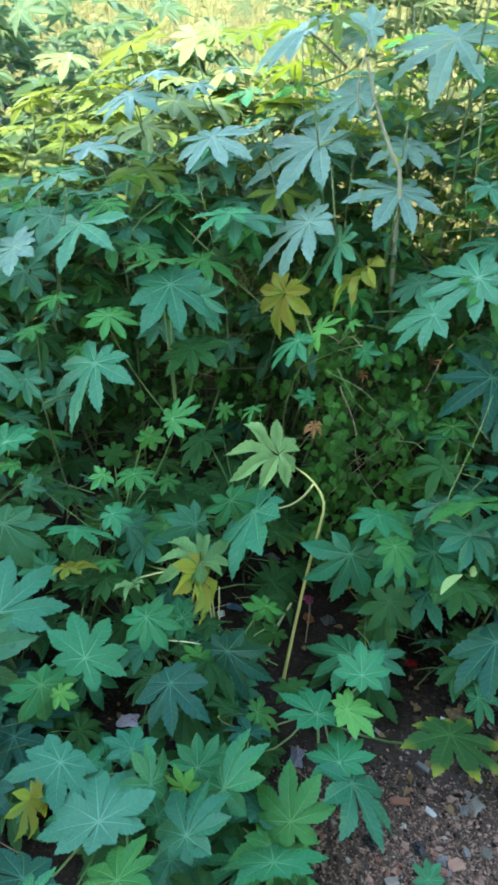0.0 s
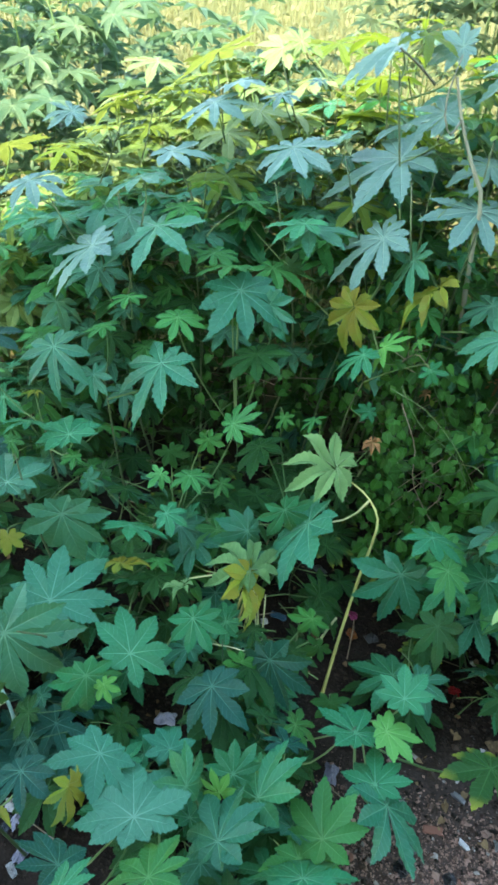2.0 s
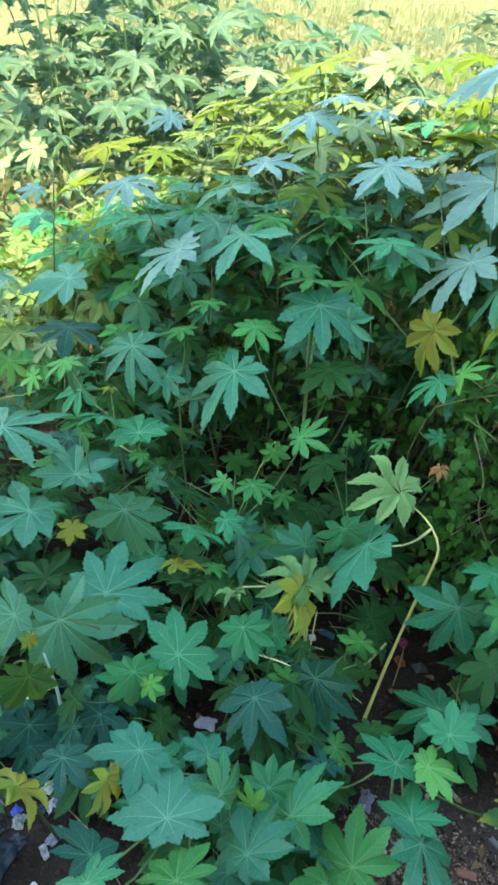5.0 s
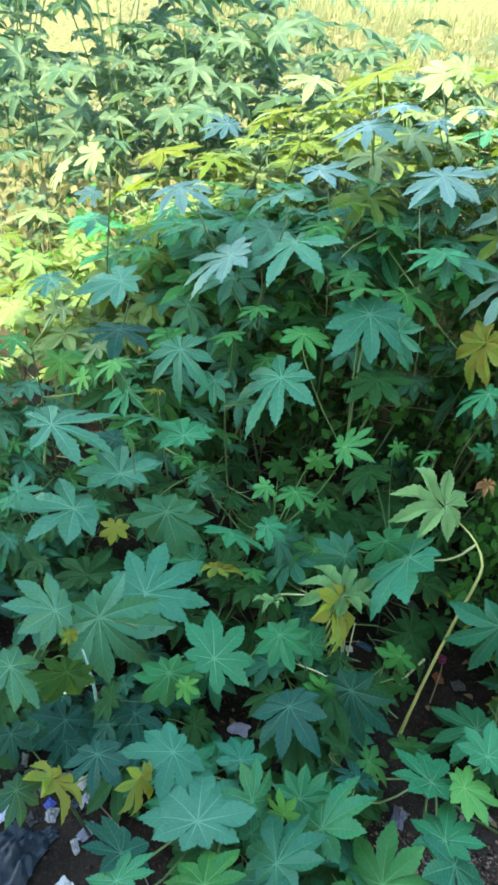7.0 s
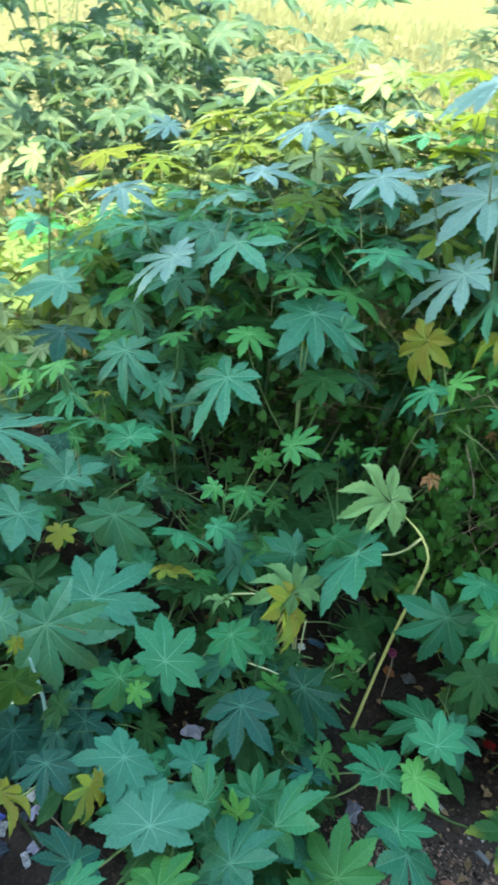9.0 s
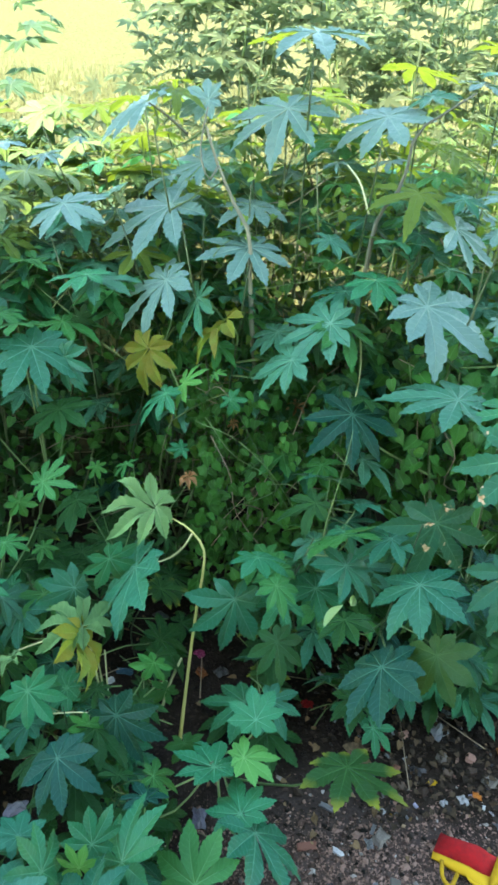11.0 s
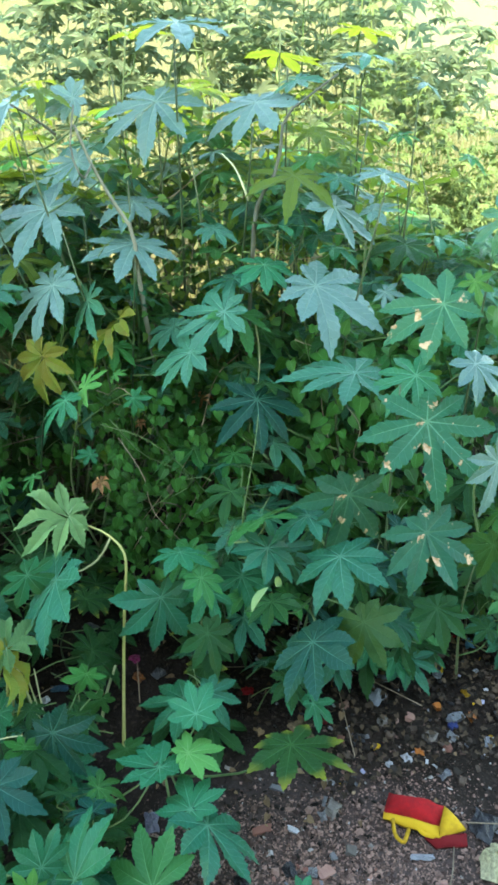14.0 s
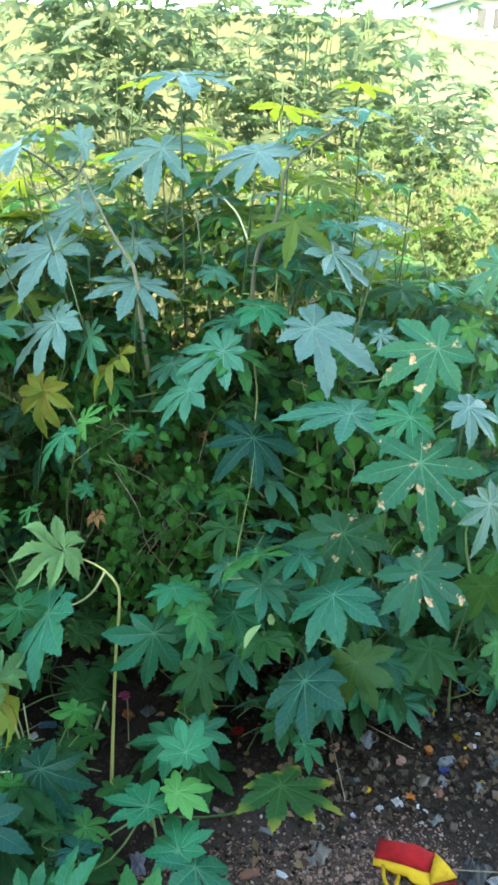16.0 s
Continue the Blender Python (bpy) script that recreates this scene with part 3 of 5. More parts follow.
leaf(plant, -0.267, 1.625, 0.584, 0.065, -13, 72, 64, "g")
leaf(plant, -0.207, 1.667, 0.617, 0.100, 7, -27, 22, "g")
leaf(plant, -0.392, 1.677, 0.489, 0.068, -16, 67, 65, "d")
plant = castor_plant("waist-high castor bean plant with broad blue-green leaves", [(-0.561, 1.833, 0.0), (-0.601, 1.803, 0.35), (-0.611, 1.753, 0.651)], 0.0045)
leaf(plant, -0.621, 1.693, 0.701, 0.086, -80, 47, 14, "m")
leaf(plant, -0.741, 1.711, 0.762, 0.149, -78, 35, 21, "m")
leaf(plant, -0.443, 1.770, 0.724, 0.199, -121, 35, 9, "m")
leaf(plant, -0.625, 1.805, 0.803, 0.076, -75, -3, 17, "g")
plant = castor_plant("tall castor bean plant with blighted brown-spotted leaves", [(1.1, 1.837, 0.0), (0.94, 1.815, 0.649), (1.022, 1.75, 1.299)], 0.0059)
leaf(plant, 1.173, 1.503, 1.126, 0.066, 112, 117, -122, "g")
leaf(plant, 1.099, 1.518, 1.070, 0.195, 174, 31, -26, "b")
leaf(plant, 0.886, 1.563, 0.892, 0.208, 158, -3, -2, "i")
leaf(plant, 1.010, 1.674, 1.068, 0.061, -63, 32, 30, "h")
leaf(plant, 0.671, 1.772, 0.753, 0.182, -102, 31, -14, "e")
leaf(plant, 0.862, 1.814, 1.063, 0.224, -45, 26, 13, "h")
plant = castor_plant("waist-high castor bean plant with broad blue-green leaves", [(-0.976, 1.893, 0.0), (-1.061, 1.868, 0.427), (-0.954, 1.793, 0.854)], 0.0049)
leaf(plant, -1.011, 1.502, 0.748, 0.080, -55, 67, -4, "g")
leaf(plant, -0.955, 1.747, 0.914, 0.159, -150, 16, -13, "i")
leaf(plant, -0.967, 1.752, 0.756, 0.151, -65, 0, 4, "e")
plant = castor_plant("tall castor bean plant with waxy, sky-tinted grey-blue leaves", [(1.119, 2.022, 0.0), (1.079, 1.992, 0.624), (1.069, 1.942, 1.199)], 0.0057)
leaf(plant, 1.059, 1.882, 1.249, 0.086, -53, -1, 17, "h")
leaf(plant, 1.116, 1.945, 1.334, 0.131, -116, 8, -12, "h")
leaf(plant, 0.972, 1.960, 1.248, 0.162, -87, 34, -17, "h")
plant = castor_plant("waist-high castor bean plant with a yellowing leaf", [(0.183, 2.126, 0.0), (0.106, 2.081, 0.38), (0.176, 1.948, 0.76)], 0.0047)
leaf(plant, 0.317, 1.819, 0.788, 0.059, 0, 50, 73, "n")
leaf(plant, 0.130, 1.867, 0.786, 0.109, -150, 25, 7, "n")
leaf(plant, 0.185, 1.883, 0.812, 0.095, -60, -18, 47, "y")
leaf(plant, 0.278, 1.885, 0.838, 0.045, -39, -15, 16, "y")
leaf(plant, 0.179, 1.924, 0.572, 0.055, -171, 5, -22, "n")
leaf(plant, 0.086, 1.975, 0.885, 0.137, -137, 64, -7, "o")
plant = castor_plant("low young castor bean plant with broad blue-green leaves", [(-0.299, 2.145, 0.0), (-0.255, 2.1, 0.198), (-0.243, 1.966, 0.396)], 0.0039)
leaf(plant, -0.422, 1.880, 0.824, 0.110, -49, 17, 4, "g")
leaf(plant, -0.189, 1.938, 0.710, 0.141, -83, 13, 16, "d")
leaf(plant, -0.163, 1.964, 0.863, 0.114, -53, 43, 71, "m")
leaf(plant, -0.254, 1.968, 0.895, 0.189, -64, 30, 7, "m")
leaf(plant, -0.296, 2.018, 0.948, 0.135, -95, -12, 5, "g")
plant = castor_plant("waist-high castor bean plant with waxy, sky-tinted grey-blue leaves", [(-1.192, 2.16, 0.0), (-1.235, 2.13, 0.567), (-1.158, 2.038, 1.134)], 0.0055)
leaf(plant, -1.179, 1.967, 1.085, 0.072, -110, 21, -13, "h")
plant = castor_plant("waist-high castor bean plant with broad blue-green leaves", [(-0.565, 2.162, 0.0), (-0.679, 2.141, 0.551), (-0.573, 2.08, 1.102)], 0.0054)
leaf(plant, -0.573, 1.888, 0.866, 0.082, -86, 0, 9, "g")
leaf(plant, -0.535, 2.058, 1.031, 0.224, -94, 18, 21, "i")
leaf(plant, -0.605, 2.146, 1.147, 0.143, -93, 0, 18, "i")
plant = castor_plant("waist-high castor bean plant with a yellowing leaf", [(0.294, 2.18, 0.0), (0.332, 2.123, 0.569), (0.374, 1.955, 1.138)], 0.0055)
leaf(plant, 0.498, 1.855, 0.892, 0.156, 163, 27, -18, "i")
leaf(plant, 0.612, 1.900, 0.987, 0.184, 168, 19, -26, "i")
leaf(plant, 0.318, 1.997, 0.958, 0.152, -156, 34, 22, "o")
leaf(plant, 0.351, 2.055, 0.591, 0.031, -94, 29, -2, "x")
leaf(plant, 0.236, 2.072, 1.011, 0.165, -146, 57, 18, "i")
plant = castor_plant("waist-high castor bean plant with waxy, sky-tinted grey-blue leaves", [(-0.059, 2.207, 0.0), (0.003, 2.177, 0.376), (0.073, 2.087, 0.752)], 0.0047)
leaf(plant, 0.141, 2.129, 1.050, 0.220, -173, 34, -13, "h")
leaf(plant, -0.132, 2.146, 0.925, 0.069, 16, 35, 77, "d")
plant = castor_plant("tall castor bean plant with broad blue-green leaves", [(0.838, 2.217, 0.0), (0.729, 2.18, 0.732), (0.755, 2.069, 1.465)], 0.0062)
leaf(plant, 0.749, 1.947, 1.102, 0.133, -104, 15, -3, "n")
leaf(plant, 0.820, 2.013, 1.198, 0.154, -101, -8, -6, "n")
plant = castor_plant("tall castor bean plant with waxy, sky-tinted grey-blue leaves", [(1.36, 2.223, 0.0), (1.32, 2.193, 0.78), (1.31, 2.143, 1.511)], 0.0064)
leaf(plant, 1.300, 2.083, 1.561, 0.077, -89, 23, -29, "h")
leaf(plant, 1.142, 2.101, 1.466, 0.083, -72, 9, -8, "h")
plant = castor_plant("waist-high castor bean plant with waxy, sky-tinted grey-blue leaves", [(-0.754, 2.243, 0.0), (-0.671, 2.187, 0.548), (-0.854, 2.021, 1.097)], 0.0054)
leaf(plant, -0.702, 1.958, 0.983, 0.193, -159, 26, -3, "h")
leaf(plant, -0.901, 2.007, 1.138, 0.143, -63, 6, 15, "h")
plant = castor_plant("tall castor bean plant with waxy, sky-tinted grey-blue leaves", [(0.511, 2.27, 0.0), (0.557, 2.245, 0.841), (0.561, 2.169, 1.681)], 0.0067)
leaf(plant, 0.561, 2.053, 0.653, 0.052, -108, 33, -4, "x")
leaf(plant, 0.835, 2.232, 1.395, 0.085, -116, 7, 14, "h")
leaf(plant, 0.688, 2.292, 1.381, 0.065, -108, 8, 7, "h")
plant = castor_plant("tall castor bean plant with waxy, sky-tinted grey-blue leaves", [(0.116, 2.346, 0.0), (0.222, 2.319, 0.739), (0.113, 2.239, 1.478)], 0.0063)
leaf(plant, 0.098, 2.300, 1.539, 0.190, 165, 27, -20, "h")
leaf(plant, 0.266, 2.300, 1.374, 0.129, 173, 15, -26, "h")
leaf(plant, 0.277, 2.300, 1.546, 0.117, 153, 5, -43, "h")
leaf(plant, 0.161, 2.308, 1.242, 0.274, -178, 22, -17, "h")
plant = castor_plant("waist-high castor bean plant with waxy, sky-tinted grey-blue leaves", [(0.47, 2.382, 0.0), (0.397, 2.328, 0.354), (0.375, 2.168, 0.708)], 0.0046)
leaf(plant, 0.375, 2.118, 0.768, 0.064, -91, 23, 10, "m")
leaf(plant, 0.400, 2.163, 1.146, 0.199, -117, 22, -12, "h")
plant = castor_plant("tall castor bean plant with bright young leaves", [(-0.381, 2.41, 0.0), (-0.322, 2.373, 0.583), (-0.515, 2.26, 1.165)], 0.0056)
leaf(plant, -0.415, 2.184, 1.140, 0.092, 78, 17, -18, "g")
leaf(plant, -0.532, 2.225, 1.212, 0.141, -22, -1, 8, "h")
leaf(plant, -0.279, 2.304, 1.066, 0.073, -98, 8, 9, "g")
plant = castor_plant("tall castor bean plant with broad blue-green leaves", [(1.254, 2.419, 0.0), (1.214, 2.389, 0.822), (1.204, 2.339, 1.593)], 0.0066)
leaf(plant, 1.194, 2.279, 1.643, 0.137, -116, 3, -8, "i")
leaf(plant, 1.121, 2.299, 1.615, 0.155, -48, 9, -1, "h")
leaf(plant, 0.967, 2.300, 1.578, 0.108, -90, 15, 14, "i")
plant = castor_plant("tall castor bean plant with waxy, sky-tinted grey-blue leaves", [(0.579, 2.44, 0.0), (0.539, 2.41, 0.765), (0.529, 2.36, 1.48)], 0.0064)
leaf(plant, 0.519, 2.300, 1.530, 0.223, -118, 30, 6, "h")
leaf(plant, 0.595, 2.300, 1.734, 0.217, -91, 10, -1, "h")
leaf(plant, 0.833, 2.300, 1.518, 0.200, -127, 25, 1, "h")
plant = castor_plant("tall castor bean plant with waxy, sky-tinted grey-blue leaves", [(-0.916, 2.508, 0.0), (-1.002, 2.48, 0.624), (-0.745, 2.394, 1.249)], 0.0057)
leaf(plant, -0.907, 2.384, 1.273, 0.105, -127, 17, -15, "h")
plant = castor_plant("tall castor bean plant with waxy, sky-tinted grey-blue leaves", [(-0.021, 2.553, 0.0), (0.031, 2.505, 0.581), (-0.054, 2.362, 1.162)], 0.0056)
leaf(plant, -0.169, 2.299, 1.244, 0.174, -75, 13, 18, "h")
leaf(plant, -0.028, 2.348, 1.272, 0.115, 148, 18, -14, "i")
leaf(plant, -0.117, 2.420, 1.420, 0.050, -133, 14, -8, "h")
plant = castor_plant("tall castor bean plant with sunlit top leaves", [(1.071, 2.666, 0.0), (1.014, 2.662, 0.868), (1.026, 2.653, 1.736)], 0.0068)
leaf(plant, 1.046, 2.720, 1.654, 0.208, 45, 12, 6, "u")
plant = castor_plant("tall castor bean plant with waxy, sky-tinted grey-blue leaves", [(-0.433, 2.739, 0.0), (-0.394, 2.704, 0.696), (-0.472, 2.596, 1.392)], 0.0061)
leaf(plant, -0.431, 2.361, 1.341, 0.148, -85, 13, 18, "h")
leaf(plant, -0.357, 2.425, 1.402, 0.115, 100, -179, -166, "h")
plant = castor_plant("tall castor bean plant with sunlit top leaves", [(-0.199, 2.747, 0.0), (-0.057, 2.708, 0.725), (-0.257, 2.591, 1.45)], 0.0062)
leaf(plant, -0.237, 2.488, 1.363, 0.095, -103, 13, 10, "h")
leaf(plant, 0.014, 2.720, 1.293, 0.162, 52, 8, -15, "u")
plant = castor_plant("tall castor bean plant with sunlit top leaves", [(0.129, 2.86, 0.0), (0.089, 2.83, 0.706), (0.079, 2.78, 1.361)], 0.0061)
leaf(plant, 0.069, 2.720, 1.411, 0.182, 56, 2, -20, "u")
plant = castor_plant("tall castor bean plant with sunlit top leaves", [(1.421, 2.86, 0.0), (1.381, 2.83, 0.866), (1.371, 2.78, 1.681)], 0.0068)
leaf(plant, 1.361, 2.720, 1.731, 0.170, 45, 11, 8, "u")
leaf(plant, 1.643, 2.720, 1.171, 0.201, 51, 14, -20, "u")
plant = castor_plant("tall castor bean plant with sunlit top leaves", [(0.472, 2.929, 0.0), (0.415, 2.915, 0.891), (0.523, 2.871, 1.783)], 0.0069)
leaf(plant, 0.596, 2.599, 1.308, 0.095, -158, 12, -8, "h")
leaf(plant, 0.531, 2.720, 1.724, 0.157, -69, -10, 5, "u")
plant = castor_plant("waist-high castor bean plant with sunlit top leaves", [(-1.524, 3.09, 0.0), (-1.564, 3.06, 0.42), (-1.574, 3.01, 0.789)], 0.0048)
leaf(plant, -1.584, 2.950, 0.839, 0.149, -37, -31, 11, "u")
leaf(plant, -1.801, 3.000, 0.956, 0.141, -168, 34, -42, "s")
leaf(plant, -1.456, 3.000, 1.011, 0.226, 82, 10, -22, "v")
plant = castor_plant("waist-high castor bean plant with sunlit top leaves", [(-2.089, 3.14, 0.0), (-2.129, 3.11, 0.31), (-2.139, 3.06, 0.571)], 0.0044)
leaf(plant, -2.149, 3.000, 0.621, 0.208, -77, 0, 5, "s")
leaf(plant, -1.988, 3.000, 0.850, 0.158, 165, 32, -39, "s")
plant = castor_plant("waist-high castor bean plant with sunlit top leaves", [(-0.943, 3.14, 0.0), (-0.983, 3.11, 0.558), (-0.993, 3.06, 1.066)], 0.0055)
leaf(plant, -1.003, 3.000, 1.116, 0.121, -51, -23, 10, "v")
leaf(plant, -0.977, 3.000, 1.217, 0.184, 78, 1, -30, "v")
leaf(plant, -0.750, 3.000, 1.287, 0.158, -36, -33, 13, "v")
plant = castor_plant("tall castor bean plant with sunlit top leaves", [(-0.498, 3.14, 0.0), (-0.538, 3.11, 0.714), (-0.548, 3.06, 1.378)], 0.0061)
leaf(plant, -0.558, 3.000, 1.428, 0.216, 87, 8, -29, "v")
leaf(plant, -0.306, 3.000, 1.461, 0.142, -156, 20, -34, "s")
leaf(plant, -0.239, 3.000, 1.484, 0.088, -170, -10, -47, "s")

# ---- the bent plant with its wilted top, and cut stalks ----
bent = castor_plant("bent castor bean plant with a drooping wilted top leaf", [(0.148, 1.291, 0.0), (0.171, 1.389, 0.116), (0.199, 1.451, 0.310), (0.223, 1.487, 0.446), (0.221, 1.511, 0.494), (0.188, 1.538, 0.532), (0.147, 1.568, 0.546), (0.112, 1.588, 0.553)], 0.005, OLD_STEM)
leaf(bent, -0.246, 1.273, 0.365, 0.061, -156, 8, 16, "w", 7, "pale wilted drooping leaf", False)
leaf(bent, -0.087, 1.329, 0.392, 0.141, 132, -9, -2, "w", 9, "pale wilted drooping leaf", False)
leaf(bent, 0.043, 1.471, 0.466, 0.210, -150, 38, 21, "m", 9, "folded drooping green leaf", False)
leaf(bent, 0.095, 1.586, 0.574, 0.145, 175, -8, -22, "w", 9, "pale wilted drooping leaf", False)

# fill leaves in the camera's line to the bent stem are left out
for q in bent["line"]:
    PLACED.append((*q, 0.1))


BARK = plain_material("grey-green bark", (0.07, 0.075, 0.05), (0.17, 0.17, 0.12), 0.6, 16.0)
BLUE_STEM = plain_material("waxy blue-green stem", (0.10, 0.20, 0.18), (0.20, 0.32, 0.28), 0.5, 16.0)
PALE_STALK = plain_material("pale stalk", (0.28, 0.30, 0.14), (0.46, 0.46, 0.26), 0.5, 18.0, 0.15)


def stalk(plant, points, radius=0.004, name="stalk", wood=PETIOLE):
    pts = spline(points, 8)
    ob = mesh_object(name, *tube(pts, [radius * (1 - 0.3 * i / 7) for i in range(8)], 6), wood)
    return hang(ob, plant["thing"])


stalk(bent, [(0.195, 1.532, 0.525), (0.165, 1.53, 0.475), (0.12, 1.515, 0.452), (0.043, 1.494, 0.452)], 0.0034, "stalk", PALE_STALK)
stalk(bent, [(0.10, 1.41, 0.0), (0.125, 1.42, 0.09), (0.159, 1.434, 0.17)], 0.0048, "cut_stalk", PALE_STALK)
stalk(bent, [(-0.14, 1.33, 0.0), (-0.12, 1.38, 0.12), (-0.095, 1.42, 0.24)], 0.0045, "bare_stalk", OLD_STEM)
stalk(bent, [(-0.06, 1.34, 0.02), (-0.055, 1.38, 0.12), (-0.07, 1.42, 0.22)], 0.0032, "bare_stalk", PALE_STALK)
stalk(bent, [(-0.03, 1.33, 0.02), (-0.04, 1.36, 0.13), (-0.045, 1.40, 0.25)], 0.0028, "bare_stalk", PALE_STALK)
stalk(bent, [(-0.095, 1.42, 0.24), (-0.10, 1.38, 0.33), (-0.095, 1.325, 0.393)], 0.0034, "stalk", TWIG)



# ---- bare branching stems that show between the leaves ----
branch = castor_plant("tall castor bean plant with a bare grey-green branching stem", [(0.42300000000000004, 2.2, 0.0), (0.453, 2.16, 0.45), (0.403, 2.12, 0.976), (0.395, 2.14, 1.18), (0.354, 2.15, 1.261), (0.299, 2.17, 1.378), (0.264, 2.18, 1.482)], 0.009, BARK)
stalk(branch, [(0.211, 2.17, 1.459), (0.154, 2.15, 1.507), (0.103, 2.13, 1.54)], 0.0042, "branch", BARK)
stalk(branch, [(0.299, 2.17, 1.378), (0.269, 2.12, 1.347), (0.245, 2.14, 1.42), (0.27, 2.2, 1.531)], 0.0036, "branch", BARK)
branch = castor_plant("tall castor bean plant with a forked grey-green stem", [(0.717, 2.12, 0.0), (0.707, 2.06, 0.5), (0.737, 2.02, 1.152), (0.765, 2.04, 1.268), (0.831, 2.07, 1.355), (0.861, 2.1, 1.48), (0.942, 2.12, 1.537), (1.044, 2.15, 1.593)], 0.0078, BARK)
stalk(branch, [(0.734, 2.05, 1.268), (0.706, 2.08, 1.351), (0.669, 2.1, 1.396)], 0.0032, "branch", PALE_STALK)
stalk(branch, [(0.938, 2.06, 1.266), (0.865, 2.06, 1.304), (0.796, 2.06, 1.316)], 0.0045, "branch", PALE_STALK)
stalk(branch, [(0.802, 1.98, 1.189), (0.806, 2.0, 1.144), (0.806, 2.02, 1.089)], 0.003, "stalk", PALE_STALK)
stalk(branch, [(0.705, 1.9, 0.949), (0.718, 1.9, 0.842), (0.694, 1.85, 0.725)], 0.003, "stalk", PALE_STALK)
branch = castor_plant("low castor bean plant with a pale blue-green stem", [(-0.563, 1.02, 0.0), (-0.573, 0.95, 0.029), (-0.582, 0.95, 0.185), (-0.6, 0.95, 0.281), (-0.613, 0.95, 0.335)], 0.006, BLUE_STEM)
stalk(branch, [(-0.582, 0.95, 0.174), (-0.557, 0.98, 0.082), (-0.525, 1.0, -0.022)], 0.003, "stalk", PALE_STALK)
stalk(branch, [(-0.596, 0.95, 0.22), (-0.687, 0.93, 0.14), (-0.782, 0.9, 0.047)], 0.003, "stalk", PALE_STALK)
stalk(bent, [(-0.091, 1.35, 0.353), (-0.113, 1.36, 0.235), (-0.138, 1.37, 0.108)], 0.0045, "cut_stalk", OLD_STEM)
stalk(bent, [(-0.072, 1.33, 0.328), (-0.063, 1.33, 0.246), (-0.05, 1.33, 0.126)], 0.0036, "cut_stalk", PALE_STALK)
stalk(bent, [(-0.07, 1.33, 0.308), (-0.085, 1.33, 0.213), (-0.1, 1.33, 0.1)], 0.0036, "cut_stalk", OLD_STEM)
stalk(bent, [(-0.153, 1.2, 0.249), (-0.101, 1.2, 0.248), (-0.039, 1.2, 0.237)], 0.002, "cut_stalk", PALE_STALK)
stalk(bent, [(-0.087, 1.33, 0.392), (-0.157, 1.33, 0.369), (-0.244, 1.32, 0.343)], 0.0034, "stalk", PALE_STALK)

# keep fill leaves from hiding the litter at the foot of the bent plant from the camera
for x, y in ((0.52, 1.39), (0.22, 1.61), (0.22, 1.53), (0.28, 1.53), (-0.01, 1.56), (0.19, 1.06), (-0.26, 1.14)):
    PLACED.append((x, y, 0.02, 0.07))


# ---- fill of the thicket: more plants of the same kind, further in ----
SHARED = {}
for kind_key in "nmgyduoshikev":
    for v in range(3):
        vs, fs, us = leaf_shape(900 + v * 7 + ord(kind_key), 1.0, (9, 8, 7)[v], 0.1 + 0.06 * v, 0.3, 0.74 if kind_key in "su" else 0.95)
        mother = mesh_object("leaf", vs, fs, LEAF[kind_key], us)
        SHARED[kind_key, v] = mother.data
        bpy.data.objects.remove(mother)
        # the stalk runs back and down from the blade
        tv, tf = tube(spline([(0, 0, -0.01), (-0.15, 0, -0.22), (-0.5, 0.05, -0.5), (-0.85, 0, -0.9)], 7), [0.011, 0.012, 0.013, 0.014, 0.015, 0.016, 0.017], 5)
        me = SHARED[kind_key, v]
        bm = bmesh.new()
        bm.from_mesh(me)
        ring = [bm.verts.new(q) for q in tv]
        for f in tf:
            face = bm.faces.new([ring[i] for i in f])
            face.material_index, face.smooth = 1, True
        bm.to_mesh(me)
        bm.free()
        me.materials.append(PETIOLE)


def shared_leaf(plant, at, size, heading, droop, bank, kind, v):
    ob = new("leaf", SHARED[kind, v])
    ob.matrix_basis = pose(*at, 0, 0, heading) @ pose(0, 0, 0, 0, droop, 0) @ pose(0, 0, 0, bank, 0, 0) @ Matrix.Scale(size, 4)
    return hang(ob, plant)


def bushy_plant(seed, x, y, top, low, leaves, size, spread, kinds, label, group, lean=0.1, flat=1.0):
    """A plant with stalked leaves round its stem, from the height low to the top."""
    r = rng(seed)
    p = thing("castor_plant", (x, y, 0.0), label, "castor plant", group)
    tx, ty = x + r.uniform(-lean, lean), y + r.uniform(-lean, lean)
    pts = spline([(x, y, 0.0), (0.5 * (x + tx) + r.uniform(-0.12, 0.12) * top, 0.5 * (y + ty), top * 0.5), (tx, ty, top)], 9)
    hang(mesh_object("stem", *tube(pts, [(0.003 + 0.0016 * top) * (1 - 0.07 * i) for i in range(9)], 6), STEM), p)
    for k in range(leaves):
        t = (k + r.uniform(0, 1)) / leaves
        h = low + (top - low) * t ** 0.8
        q = pts[min(8, int(8 * h / top))]
        a = k * 2.4 + r.uniform(-0.5, 0.5)
        d = spread * (1.0 - 0.55 * t) * r.uniform(0.35, 1.15)
        at = (q[0] + d * math.cos(a), q[1] + d * math.sin(a), max(0.05, h + 0.22 * d + r.uniform(-0.05, 0.05)))
        s = size * r.uniform(0.6, 1.2) * (0.8 if t > 0.93 else 1.0)
        if blocks_view(at, s):
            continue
        shared_leaf(p, at, s, math.degrees(a) + r.uniform(-25, 25), r.uniform(2, 36) * flat, r.uniform(-16, 16) * flat, kinds[r.randint(len(kinds))], r.randint(3))
    return p


